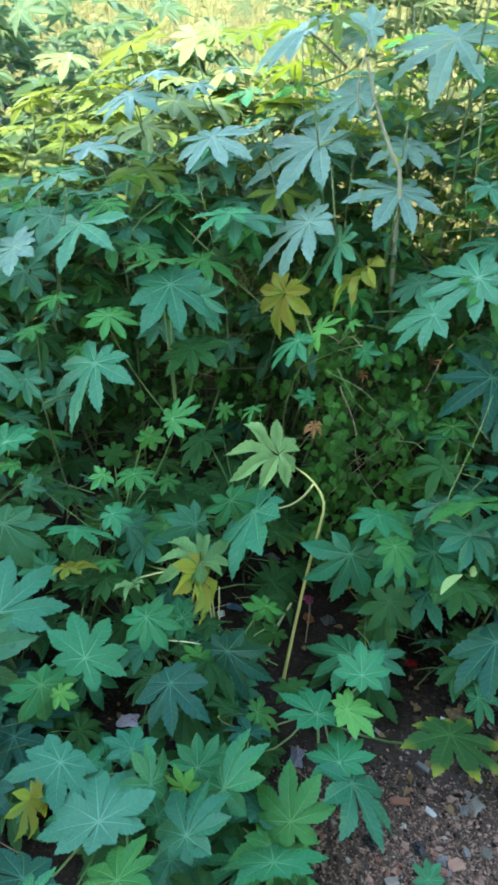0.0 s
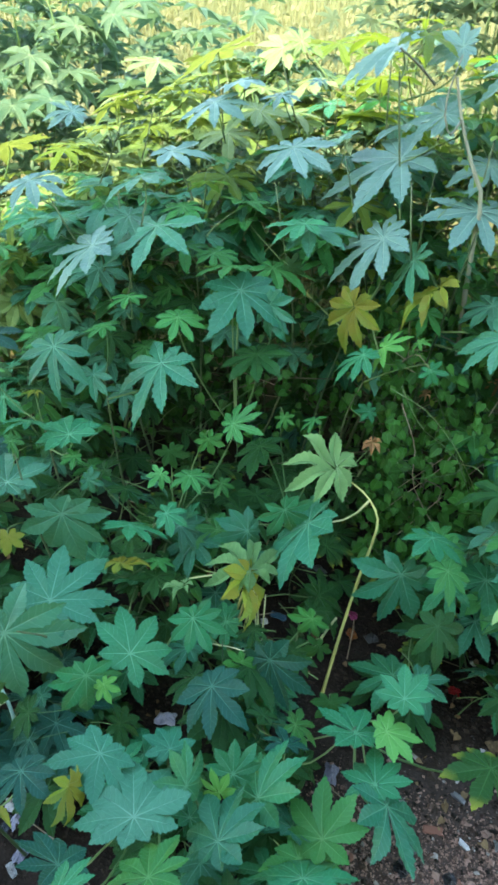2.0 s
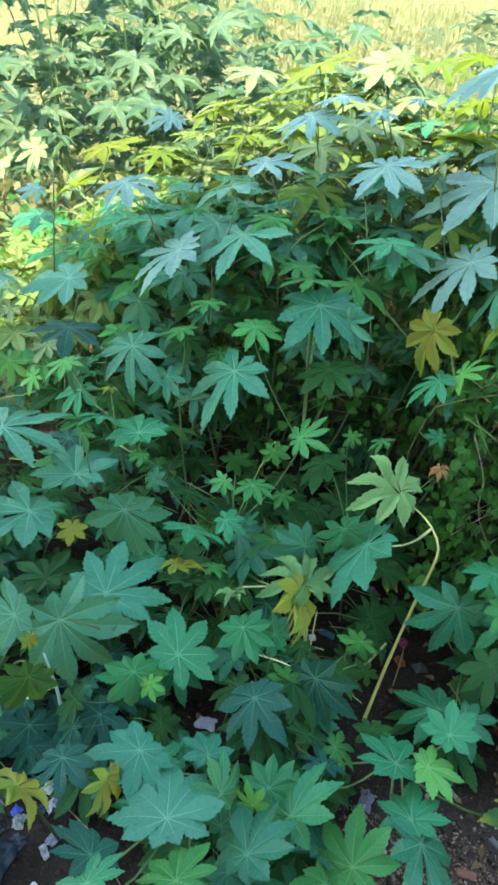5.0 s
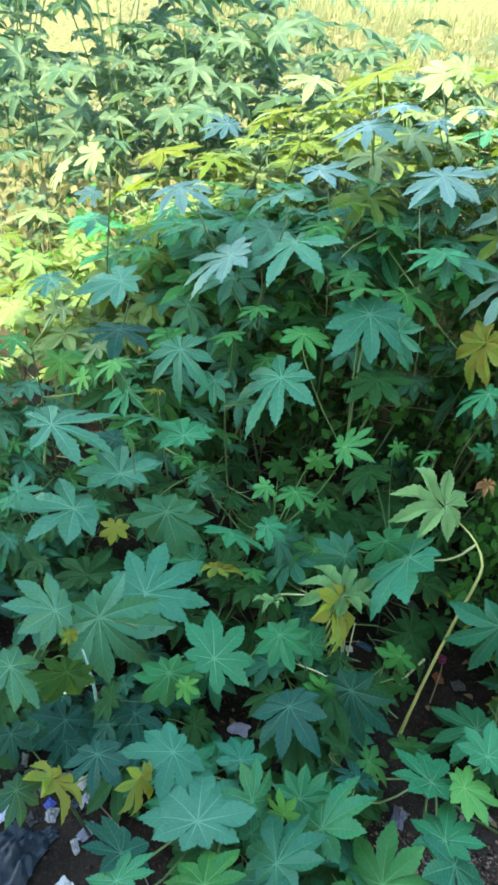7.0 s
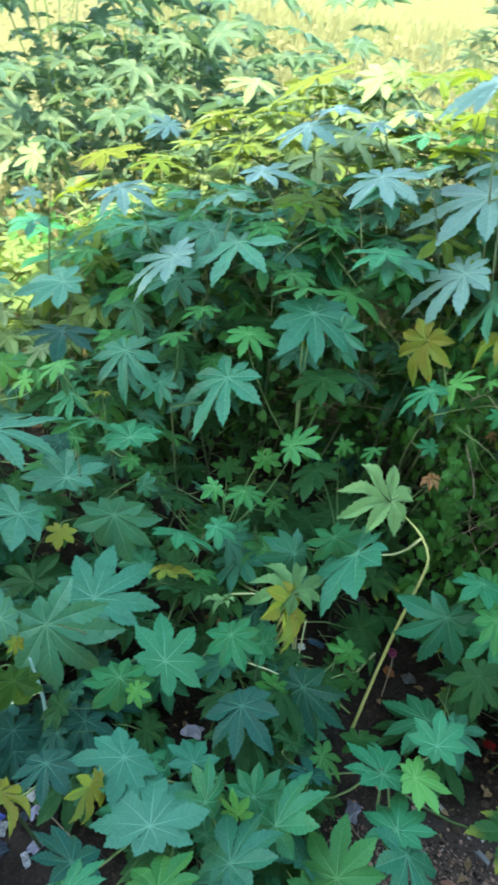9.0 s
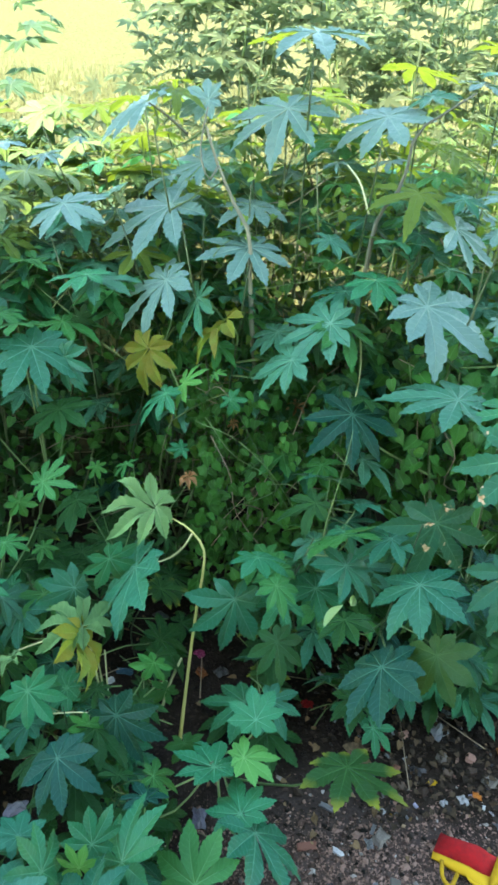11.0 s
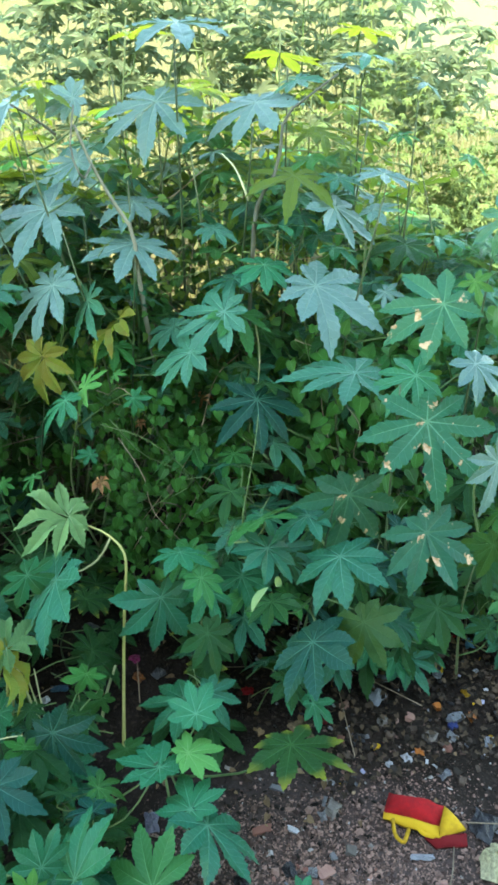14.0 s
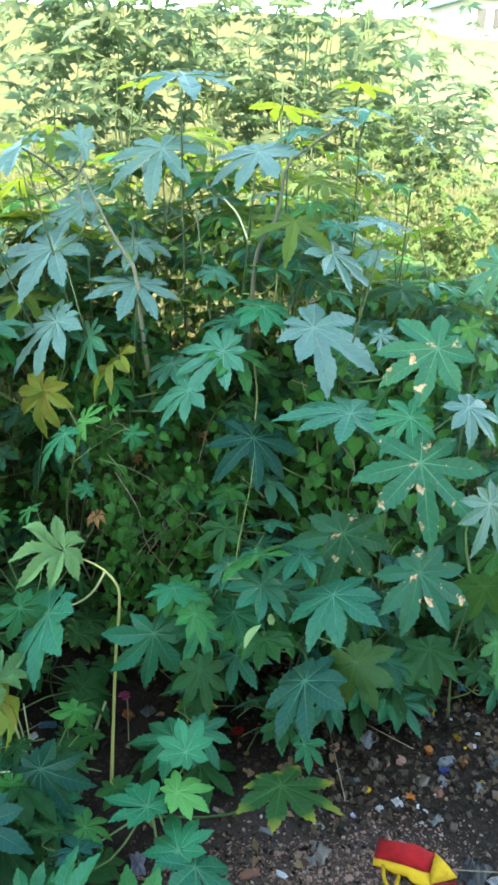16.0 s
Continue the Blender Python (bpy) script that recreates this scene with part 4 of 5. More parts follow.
def canopy(x, y):
    """The height of the thicket's top over the plan."""
    if x > 0.32:
        h = np.interp(y, [1.25, 1.45, 1.7, 2.0, 2.4, 2.8, 3.2], [0.0, 0.45, 0.85, 1.1, 1.3, 1.2, 0.7])
    else:
        h = np.interp(y, [0.4, 0.55, 0.8, 1.05, 1.35, 1.65, 1.95, 2.3, 2.7, 3.1], [0.0, 0.12, 0.19, 0.26, 0.4, 0.5, 0.8, 1.05, 1.15, 0.9])
    return float(h)


r = rng(11)
made = 0
for gy in np.arange(0.5, 2.6, 0.2):
    for gx in np.arange(-1.9, 2.35, 0.25):
        x, y = gx + r.uniform(-0.11, 0.11), gy + r.uniform(-0.09, 0.09)
        if abs(x) > 0.7 + 0.62 * y:
            continue
        h = canopy(x, y) * r.uniform(0.62, 0.92)
        hollow = math.hypot((x - 0.02) / 0.6, (y - 1.92) / 0.4) < 1 or math.hypot((x - 1.0) / 0.35, (y - 1.65) / 0.25) < 1 or (0.02 < x < 0.4 and 1.36 < y < 1.75)
        if h < 0.05 or (x < -0.2 and y < 0.75):
            continue
        # here and at the near left, the dark kinds below stand in for shade
        if hollow:
            h = min(h, 0.22)
        made += 1
        young = h < 0.4
        n = 6 if hollow else 11 if young else int(8 + 6 * h) if y > 2.1 else int(8 + 9 * h)
        # plants at the sunny end get the kinds with sunlight in their colour
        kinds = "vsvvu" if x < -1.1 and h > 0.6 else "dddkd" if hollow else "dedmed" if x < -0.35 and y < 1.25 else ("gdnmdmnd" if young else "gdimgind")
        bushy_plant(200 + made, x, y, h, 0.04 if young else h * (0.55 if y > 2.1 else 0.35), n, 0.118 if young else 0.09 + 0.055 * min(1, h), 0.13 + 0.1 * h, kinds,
                    "low castor bean plant in the thicket's shade" if young else "castor bean plant deep in the green thicket", "castor bean plants")

# taller plants that carry the upper leaves on the right
for k in range(20):
    x, y = 0.1 + 1.5 * (k % 10) / 9 + r.uniform(-0.08, 0.08), (2.2, 2.55)[k // 10] + r.uniform(-0.1, 0.1)
    bushy_plant(400 + k, x, y, float(np.interp(x, [0.1, 0.5, 1.2, 1.9], [1.3, 1.5, 1.45, 1.05])) * r.uniform(0.85, 1.0), 0.7, 11, 0.14, 0.32, "iggngmidng",
                "tall castor bean plant with bluish top leaves", "castor bean plants", 0.12, 0.6)

# low growth under the blighted plants, its leaf colour dark in place of deep shade
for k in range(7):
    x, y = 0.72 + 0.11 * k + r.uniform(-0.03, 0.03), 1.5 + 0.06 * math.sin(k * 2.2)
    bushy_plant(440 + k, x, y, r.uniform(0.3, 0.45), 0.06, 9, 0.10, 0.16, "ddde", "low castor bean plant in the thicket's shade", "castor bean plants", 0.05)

# low growth behind the vines; its dark leaf colour stands in for inner shade
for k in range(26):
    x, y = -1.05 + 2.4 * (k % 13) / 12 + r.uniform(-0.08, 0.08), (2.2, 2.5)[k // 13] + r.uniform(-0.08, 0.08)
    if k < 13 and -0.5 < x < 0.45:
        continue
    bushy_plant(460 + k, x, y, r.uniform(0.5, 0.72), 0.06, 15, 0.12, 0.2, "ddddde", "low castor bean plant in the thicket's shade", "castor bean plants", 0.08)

# flat, layered leaves under the crest
for k in range(16):
    x, y = -1.15 + 1.3 * k / 15 + r.uniform(-0.06, 0.06), 2.42 + 0.16 * math.sin(k * 2.1)
    top = float(np.interp(x, [-1.2, -0.75, -0.3, 0.2], [0.9, 1.08, 1.22, 1.25])) * r.uniform(0.92, 1.04)
    bushy_plant(520 + k, x, y, top, top * 0.7, 12, 0.15, 0.3, "gingmiun", "tall castor bean plant with flat layered leaves", "castor bean plants", 0.1, 0.45)

# airy tops with thin, light-green leaves; kind u has the backlight in its green
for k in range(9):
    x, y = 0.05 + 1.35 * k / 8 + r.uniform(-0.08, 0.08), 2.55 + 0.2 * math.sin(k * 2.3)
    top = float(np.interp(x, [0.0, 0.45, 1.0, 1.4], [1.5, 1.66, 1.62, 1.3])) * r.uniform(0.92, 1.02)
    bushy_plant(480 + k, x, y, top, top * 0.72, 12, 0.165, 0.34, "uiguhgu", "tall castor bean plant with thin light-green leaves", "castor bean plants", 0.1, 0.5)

# the sunlit crest of the thicket; its yellow and pale kinds carry sunlight in their colour
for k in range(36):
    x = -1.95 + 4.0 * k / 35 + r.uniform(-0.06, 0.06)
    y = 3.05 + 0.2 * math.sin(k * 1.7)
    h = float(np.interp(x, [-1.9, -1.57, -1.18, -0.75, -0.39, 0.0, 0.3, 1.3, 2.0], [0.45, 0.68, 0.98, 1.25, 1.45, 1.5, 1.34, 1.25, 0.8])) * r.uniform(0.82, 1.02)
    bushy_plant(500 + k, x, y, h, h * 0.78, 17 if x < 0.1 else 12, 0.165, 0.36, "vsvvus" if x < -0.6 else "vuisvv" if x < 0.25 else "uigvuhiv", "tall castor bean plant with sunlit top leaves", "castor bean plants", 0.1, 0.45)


# ---- bushes behind, in full sun ----
def simple_leaf():
    """A seven-lobed blade of two folded faces a lobe, one unit long: vertices, faces and texture places."""
    angles, lengths = LOBES[7]
    order = sorted(range(7), key=lambda k: angles[k])
    verts, uvs, faces = [(0.0, 0.0, 0.0)], [(0.0, 0.5)], []
    for k in order:
        a, L = radians(angles[k]), lengths[k]
        for u, v, z in ((0.58 * L, -0.115, 0.06), (L, 0.0, -0.14), (0.58 * L, 0.115, 0.06)):
            verts.append((u * math.cos(a) - v * math.sin(a), u * math.sin(a) + v * math.cos(a), z))
            uvs.append((u, 0.5 + v))
    for i, k in enumerate(order):
        n = order[(i + 1) % 7]
        a, g = radians(angles[k]), (radians(angles[n]) - radians(angles[k])) % (2 * math.pi)
        rad = 0.31 if g < 1.3 else 0.06
        verts.append((rad * math.cos(a + g / 2), rad * math.sin(a + g / 2), 0.07))
        uvs.append((0.3, 0.62))
    for i in range(7):
        m, before, after = 1 + 3 * i, 22 + (i - 1) % 7, 22 + i
        faces += [(0, before, m, m + 1), (0, m + 1, m + 2, after)]
    return np.array(verts), np.array(faces), np.array(uvs)


def crown(name, seed, n, middle, spread, size, material, droop=45.0):
    """Many lobed leaves in an uneven, clumped cloud, as one mesh."""
    r = rng(seed)
    lv, lf, lu = simple_leaf()
    knots = np.array(middle) + r.normal(size=(9, 3)) * np.array(spread) * 0.55
    V, F, U = [], [], []
    for k in range(n):
        c = knots[r.randint(9)] + r.normal(size=3) * np.array(spread) * 0.36
        if c[2] < 0.06:
            continue
        head = math.degrees(math.atan2(c[1] - middle[1], c[0] - middle[0])) + r.normal() * 50
        m = pose(0, 0, 0, 6, 0, 0) @ pose(0, 0, 0, 0, 0, head) @ pose(0, 0, 0, 0, r.uniform(-20, droop), 0) @ pose(0, 0, 0, r.normal() * 20, 0, 0)
        R = np.array(m.to_3x3())
        V.append(c + size * r.uniform(0.55, 1.2) * lv @ R.T)
        F.append(lf + len(lv) * (len(V) - 1))
        U.append(lu)
    return tagged(mesh_object(name, np.concatenate(V).tolist(), np.concatenate(F).tolist(), material, np.concatenate(U)), kind="stuff")


def field_bush(seed, x, y, top, low, leaves, size, wide, material, label, droop=28.0):
    r = rng(seed)
    g = ground_height(x, y)
    p = thing("castor_bush", (x, y, g), label, "bush", "castor bushes behind")
    for k in range(2):
        a = r.uniform(0, 6.28)
        pts = spline([(x + 0.05 * math.cos(a), y + 0.05 * math.sin(a), g), (x + 0.1 * math.cos(a) + r.normal() * 0.05, y + 0.1 * math.sin(a), g + 0.5 * top), (x + 0.3 * math.cos(a), y + 0.3 * math.sin(a), g + 0.95 * top)], 8)
        hang(mesh_object("stem", *tube(pts, [0.0075 - 0.0006 * i for i in range(8)], 6), PETIOLE), p)
    hang(crown("crown", seed, leaves, (x, y, g + 0.5 * (top + low)), (wide, wide * 0.8, 0.5 * (top - low)), size, material, droop), p)
    return p


for k in range(16):
    x, y = -3.5 + 0.21 * k + r.uniform(-0.1, 0.1), 3.8 + 0.6 * math.sin(k * 2.1) + 0.2 * (k % 3)
    field_bush(600 + k, x, y, float(np.interp(x, [-3, -1.5, -0.7, -0.2], [1.95, 1.8, 1.4, 0.8])) * r.uniform(0.9, 1.08), 0.3, 75, 0.165, 0.5, BUSH, "tall castor bush in full sun behind the thicket")
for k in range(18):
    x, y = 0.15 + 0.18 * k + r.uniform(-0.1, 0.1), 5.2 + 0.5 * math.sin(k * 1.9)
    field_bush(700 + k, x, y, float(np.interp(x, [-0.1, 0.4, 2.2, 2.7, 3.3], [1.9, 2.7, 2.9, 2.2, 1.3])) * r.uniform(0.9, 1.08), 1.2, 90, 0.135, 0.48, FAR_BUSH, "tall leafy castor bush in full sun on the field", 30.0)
for k in range(9):
    x, y = 1.9 + 0.24 * k + r.uniform(-0.1, 0.1), 4.1 + 0.3 * math.sin(k * 2.3)
    field_bush(740 + k, x, y, 1.15 * r.uniform(0.8, 1.1), 0.1, 420, 0.06, 0.3, SHRUB, "low grey-green shrub behind the thicket", 70.0)


# ---- vines ----
def vine_leaves(seed, n, place, size, material, face=(0.0, -0.75, 0.65)):
    """Many small heart-shaped leaves, each folded along its midrib, as one mesh."""
    r = rng(seed)
    verts, faces, uvs = [], [], []
    outline = [(0.0, 0.0), (-0.1, 0.24), (0.12, 0.42), (0.45, 0.38), (0.78, 0.17), (1.05, 0.0)]
    for k in range(n):
        at = Vector(place(r))
        s = size * r.uniform(0.45, 1.25)
        if blocks_view(at, s):
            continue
        nrm = (Vector(face) + Vector(r.normal(size=3)) * 0.45).normalized()
        tipward = Vector((r.normal() * 0.6, -0.3, -1.0)) if r.uniform() < 0.75 else Vector(r.normal(size=3))
        tipward = (tipward - nrm * tipward.dot(nrm)).normalized()
        side = nrm.cross(tipward)
        off = len(verts)
        fold, arch = r.uniform(0.15, 0.4), r.uniform(0.05, 0.25)
        for sign in (1, -1):
            for u, v in outline:
                verts.append(at + s * (tipward * u + side * v * sign + nrm * (fold * v - arch * u * u)))
                uvs.append((u * 0.9, 0.5 + 0.3 * v * sign))
        m = len(outline)
        mids = []
        for u in (0.12, 0.45, 0.78):
            verts.append(at + s * (tipward * u - nrm * arch * u * u))
            uvs.append((u * 0.9, 0.5))
            mids.append(len(verts) - 1)
        for b, flip in ((off, 0), (off + m, 1)):
            for f in ((b, b + 1, b + 2, mids[0]), (mids[0], b + 2, b + 3, mids[1]), (mids[1], b + 3, b + 4, mids[2]), (mids[2], b + 4, b + 5)):
                faces.append(f[::-1] if not flip else f)
    ob = mesh_object("vine_leaves", verts, faces, material, uvs)
    return tagged(ob, kind="stuff")


def vine(seed, at, label, n, place, size, strands, material=VINE):
    r = rng(seed)
    v = thing("climbing_vine", at, label, "vine", "vines")
    hang(vine_leaves(seed, n, place, size, material), v)
    for k in range(strands):
        a, b = Vector(place(r)), Vector(place(r))
        a.z, b.z = max(a.z, b.z), min(a.z, b.z)
        mid = (a + b) / 2 + Vector(r.normal(size=3)) * 0.06
        pts = spline([a, a * 0.6 + mid * 0.4 + Vector(r.normal(size=3)) * 0.03, mid, b], 12)
        hang(mesh_object("tendril", *tube(pts, [0.0016] * 12, 5), PETIOLE if k % 2 else TWIG), v)
    return v


def within(x0, x1, y0, y1, z0, z1, tilt=0.0):
    """Places in a box whose front leans back by tilt metres for each metre of height."""
    def place(r):
        z = r.uniform(z0, z1)
        return (r.uniform(x0, x1), r.uniform(y0, y1) + tilt * (z - z0), z)
    return place


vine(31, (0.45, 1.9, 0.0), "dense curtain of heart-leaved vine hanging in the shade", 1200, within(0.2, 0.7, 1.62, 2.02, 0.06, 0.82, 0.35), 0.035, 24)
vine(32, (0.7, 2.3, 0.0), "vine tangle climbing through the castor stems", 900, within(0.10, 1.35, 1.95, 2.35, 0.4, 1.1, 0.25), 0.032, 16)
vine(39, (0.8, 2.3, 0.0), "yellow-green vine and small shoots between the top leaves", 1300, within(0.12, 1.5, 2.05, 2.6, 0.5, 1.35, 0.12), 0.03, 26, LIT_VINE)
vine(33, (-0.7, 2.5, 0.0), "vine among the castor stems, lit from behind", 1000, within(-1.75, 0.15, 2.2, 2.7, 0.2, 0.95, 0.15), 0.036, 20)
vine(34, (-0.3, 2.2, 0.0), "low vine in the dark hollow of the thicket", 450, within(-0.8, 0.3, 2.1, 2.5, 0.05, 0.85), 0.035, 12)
vine(35, (1.15, 1.8, 0.0), "vine with narrow hanging leaves under the blighted plants", 800, within(0.8, 1.6, 1.55, 1.95, 0.15, 0.95, 0.2), 0.05, 10)
vine(36, (1.4, 3.6, 0.0), "low sunlit weeds and vine behind the thicket", 1500, within(0.4, 2.8, 3.35, 4.0, 0.03, 0.4, 0.0), 0.055, 10, WEED)
vine(38, (1.5, 4.0, 0.0), "low yellow-green weeds in full sun", 2200, within(-0.4, 3.2, 3.5, 4.7, 0.02, 0.7, 0.0), 0.06, 6, WEED)
vine(37, (-1.5, 3.2, 0.0), "sunlit weeds between the thicket and the bushes", 1800, within(-2.6, 0.6, 2.9, 3.6, 0.05, 0.8, 0.0), 0.055, 10, WEED)
pale = castor_plant("low vine shoot with a pale oval leaf", [(0.60, 1.42, 0.2), (0.585, 1.36, 0.33), (0.575, 1.32, 0.42)], 0.002, PETIOLE, "vines")
for at, turn, length in (((0.548, 1.262, 0.487), 222.0, 0.088), ((0.572, 1.275, 0.470), 60.0, 0.05)):
    vs, us, fs = [], [], []
    for i in range(9):
        u = i / 8
        w = 0.22 * math.sin(math.pi * u ** 0.8) ** 0.9
        for k, v in enumerate((-w, -w / 2, 0.0, w / 2, w)):
            vs.append((length * u, length * v, length * (0.35 * abs(v) - 0.15 * u * u)))
            us.append((u, 0.5 + 0.4 * v))
    for i in range(8):
        for k in range(4):
            fs.append((i * 5 + k, (i + 1) * 5 + k, (i + 1) * 5 + k + 1, i * 5 + k + 1))
    ob = mesh_object("leaf", vs, fs, PALE_VINE, us)
    ob.matrix_basis = pose(*at, 35, 0, turn)
    hang(ob, pale["thing"])["label"] = "pale oval vine leaf"
tendril = castor_plant("thin bare vine tendril hanging from the leaves", [(0.56, 1.50, 0.45), (0.55, 1.51, 0.52), (0.57, 1.52, 0.62), (0.60, 1.55, 0.72), (0.62, 1.58, 0.80)], 0.0022, PETIOLE, "vines")


# ---- field: grass, weeds and the far edge ----
def grass(name, seed, n, area, height, material, label):
    r = rng(seed)
    verts, faces, uvs = [], [], []
    x0, x1, y0, y1 = area
    for k in range(n):
        y = y0 + (y1 - y0) * r.uniform() ** 1.4
        x = r.uniform(x0, x1) * (0.6 + 0.4 * y / y1)
        z = ground_height(x, y)
        h = height * r.uniform(0.4, 1.15)
        a, w = r.uniform(0, 6.28), 0.004 + 0.002 * y / 5
        dx, dy, bx, by = math.cos(a) * w, math.sin(a) * w, r.normal() * 0.2 * h, r.normal() * 0.2 * h
        o = len(verts)
        verts += [(x - dx, y - dy, z), (x + dx, y + dy, z), (x + dx * 0.8 + bx * 0.4, y + dy * 0.8 + by * 0.4, z + h * 0.6),
                  (x - dx * 0.8 + bx * 0.4, y - dy * 0.8 + by * 0.4, z + h * 0.6), (x + bx, y + by, z + h)]
        uvs += [(0, 0.5), (0, 0.5), (0.6, 0.5), (0.6, 0.5), (1, 0.5)]
        faces += [(o, o + 1, o + 2, o + 3), (o + 3, o + 2, o + 4)]
    return tagged(mesh_object(name, verts, faces, material, uvs), label, "grass", kind="stuff")


grass("field_grass", 41, 52000, (-7.5, 9.0, 5.6, 17.0), 0.38, WEED, "tall dry yellow-green grass in full sun")
grass("low_grass", 42, 7000, (-3.4, 4.6, 3.2, 5.6), 0.4, WEED, "low sunlit grass behind the thicket")


def field_weeds():
    def place(q):
        y = 5.6 + 9.0 * q.uniform() ** 1.5
        x = q.uniform(-0.62, 0.62) * y
        return (x, y, ground_height(x, y) + q.uniform(0.05, 0.5))
    ob = vine_leaves(43, 9000, place, 0.085, WEED, (0.0, -0.5, 0.85))
    ob.name = "field_weeds"
    tagged(ob, "small-leaved yellow-green weeds across the sunny field", "weeds", kind="stuff")


field_weeds()


def far_house():
    h = thing("far_building", (31.0, 46.0, 6.2), "pale low building with dark openings far across the field", "building")
    white = plain_material("pale wall plaster", (0.34, 0.33, 0.31), (0.42, 0.41, 0.39), 0.85, 2.0)
    roof = plain_material("blue sheet roof", (0.10, 0.30, 0.42), (0.16, 0.42, 0.55), 0.5, 2.0)
    dark = plain_material("dark opening", (0.05, 0.05, 0.055), (0.08, 0.08, 0.08), 0.6, 3.0)
    hang(box("wall", (26.7, 45.0, 5.9), (44.0, 50.0, 8.3), white), h)
    hang(box("roof", (26.3, 44.6, 8.3), (44.4, 50.4, 8.6), roof), h)
    for k in range(7):
        hang(box("window", (27.3 + 1.2 * k, 44.9, 6.8), (27.9 + 1.2 * k, 44.99, 7.8), dark), h)


far_house()


# ---- ground litter ----
def paint(name, colour, rough=0.4, through_light=0.0):
    return plain_material(name, tuple(c * 0.25 for c in colour), colour, rough, 110.0, 0.35, 0.0, through_light)


WHITE, LILAC, SKYBLUE = paint("white plastic", (0.4, 0.4, 0.42)), paint("lilac film", (0.33, 0.32, 0.44)), paint("blue film", (0.08, 0.27, 0.45))
RED, YELLOW, ORANGE = plain_material("red cloth", (0.11, 0.004, 0.006), (0.32, 0.007, 0.010), 0.95, 16.0), plain_material("yellow cloth", (0.2, 0.115, 0.009), (0.45, 0.27, 0.015), 0.95, 16.0), paint("orange wrapper", (0.38, 0.12, 0.02))
MAGENTA, BLACK, SILVER = paint("magenta film", (0.5, 0.05, 0.2)), paint("black plastic", (0.02, 0.02, 0.024)), paint("grey film", (0.17, 0.18, 0.20))
CARD, BRICK, STONE = paint("cardboard", (0.36, 0.25, 0.15), 0.9), plain_material("brick shard", (0.15, 0.065, 0.048), (0.26, 0.145, 0.115), 0.9, 30.0), plain_material("rubble stone", (0.08, 0.07, 0.062), (0.2, 0.175, 0.155), 0.9, 25.0)
PALE_FILM = paint("pale yellow film", (0.5, 0.46, 0.26))
SLATE = paint("blue-grey plastic sheet", (0.045, 0.075, 0.12))
NAVY = paint("dark blue print", (0.03, 0.06, 0.28))
EARTHY = plain_material("earthy brown stone", (0.022, 0.016, 0.012), (0.085, 0.06, 0.045), 0.9, 25.0)
HUMUS = plain_material("half-rotted brown leaf", (0.012, 0.008, 0.005), (0.06, 0.04, 0.024), 0.9, 40.0, island=True)


def crumpled(name, x, y, w, d, material, label, category="litter", height=0.35, turn=0.0, seed=0, z=0.0):
    """A crumpled piece of film or paper: a creased sheet with thickness, edges uneven."""
    r = rng(seed + int(1000 * abs(x) + 77 * abs(y) * 100))
    n = 20 if w > 0.12 else 8
    top, h0 = [], min(w, d) * height
    for j in range(n):
        for i in range(n):
            u, v = i / (n - 1) - 0.5, j / (n - 1) - 0.5
            k = 1 - 0.35 * noise.noise(Vector((u * 3 + x * 9, v * 3, y * 9)))
            ridge = abs(noise.noise(Vector((u * 4.2, v * 4.2, x * 31 + y * 17)))) + 0.5 * abs(noise.noise(Vector((u * 9, v * 9, x * 13))))
            fall = max(0.12, 1 - 1.5 * (u * u + v * v) ** 0.5)
            top.append((w * u * k + r.normal() * w * 0.02, d * v * k + r.normal() * d * 0.02, 0.004 + h0 * (1.5 * ridge + 0.25) * fall))
    verts = top + [(a * 0.985, b * 0.985, max(0.001, c - 0.003)) for a, b, c in top]
    N = n * n
    faces = []
    for j in range(n - 1):
        for i in range(n - 1):
            q = (j * n + i, j * n + i + 1, (j + 1) * n + i + 1, (j + 1) * n + i)
            faces += [q, tuple(N + e for e in q[::-1])]
    rim = [i for i in range(n)] + [j * n + n - 1 for j in range(1, n)] + [(n - 1) * n + i for i in range(n - 2, -1, -1)] + [j * n for j in range(n - 2, 0, -1)]
    for a, b in zip(rim, rim[1:] + rim[:1]):
        faces.append((b, a, N + a, N + b))
    ob = mesh_object(name, verts, faces, material, smooth=n > 8)
    ob.matrix_basis = pose(x, y, ground_height(x, y) + z, 0, 0, turn)
    return tagged(ob, label, category)


def shard(name, x, y, l, w, h, material, label, turn=0.0, seed=0, category="rubble"):
    """A broken block: a box with knocked corners and uneven faces."""
    r = rng(seed + int(abs(x) * 991 + abs(y) * 577))
    bm = bmesh.new()
    bmesh.ops.create_cube(bm, size=1.0)
    bmesh.ops.bevel(bm, geom=bm.edges[:], offset=0.12, segments=1, affect="EDGES")
    for v in bm.verts:
        v.co += Vector(r.normal(size=3)) * 0.1
        v.co = Vector((v.co.x * l, v.co.y * w, v.co.z * h))
    me = bpy.data.meshes.new(name)
    bm.to_mesh(me)
    bm.free()
    me.materials.append(material)
    ob = new(name, me)
    ob.matrix_basis = pose(x, y, ground_height(x, y) + h * 0.38, r.uniform(-6, 6), r.uniform(-6, 6), turn)
    return tagged(ob, label, category)


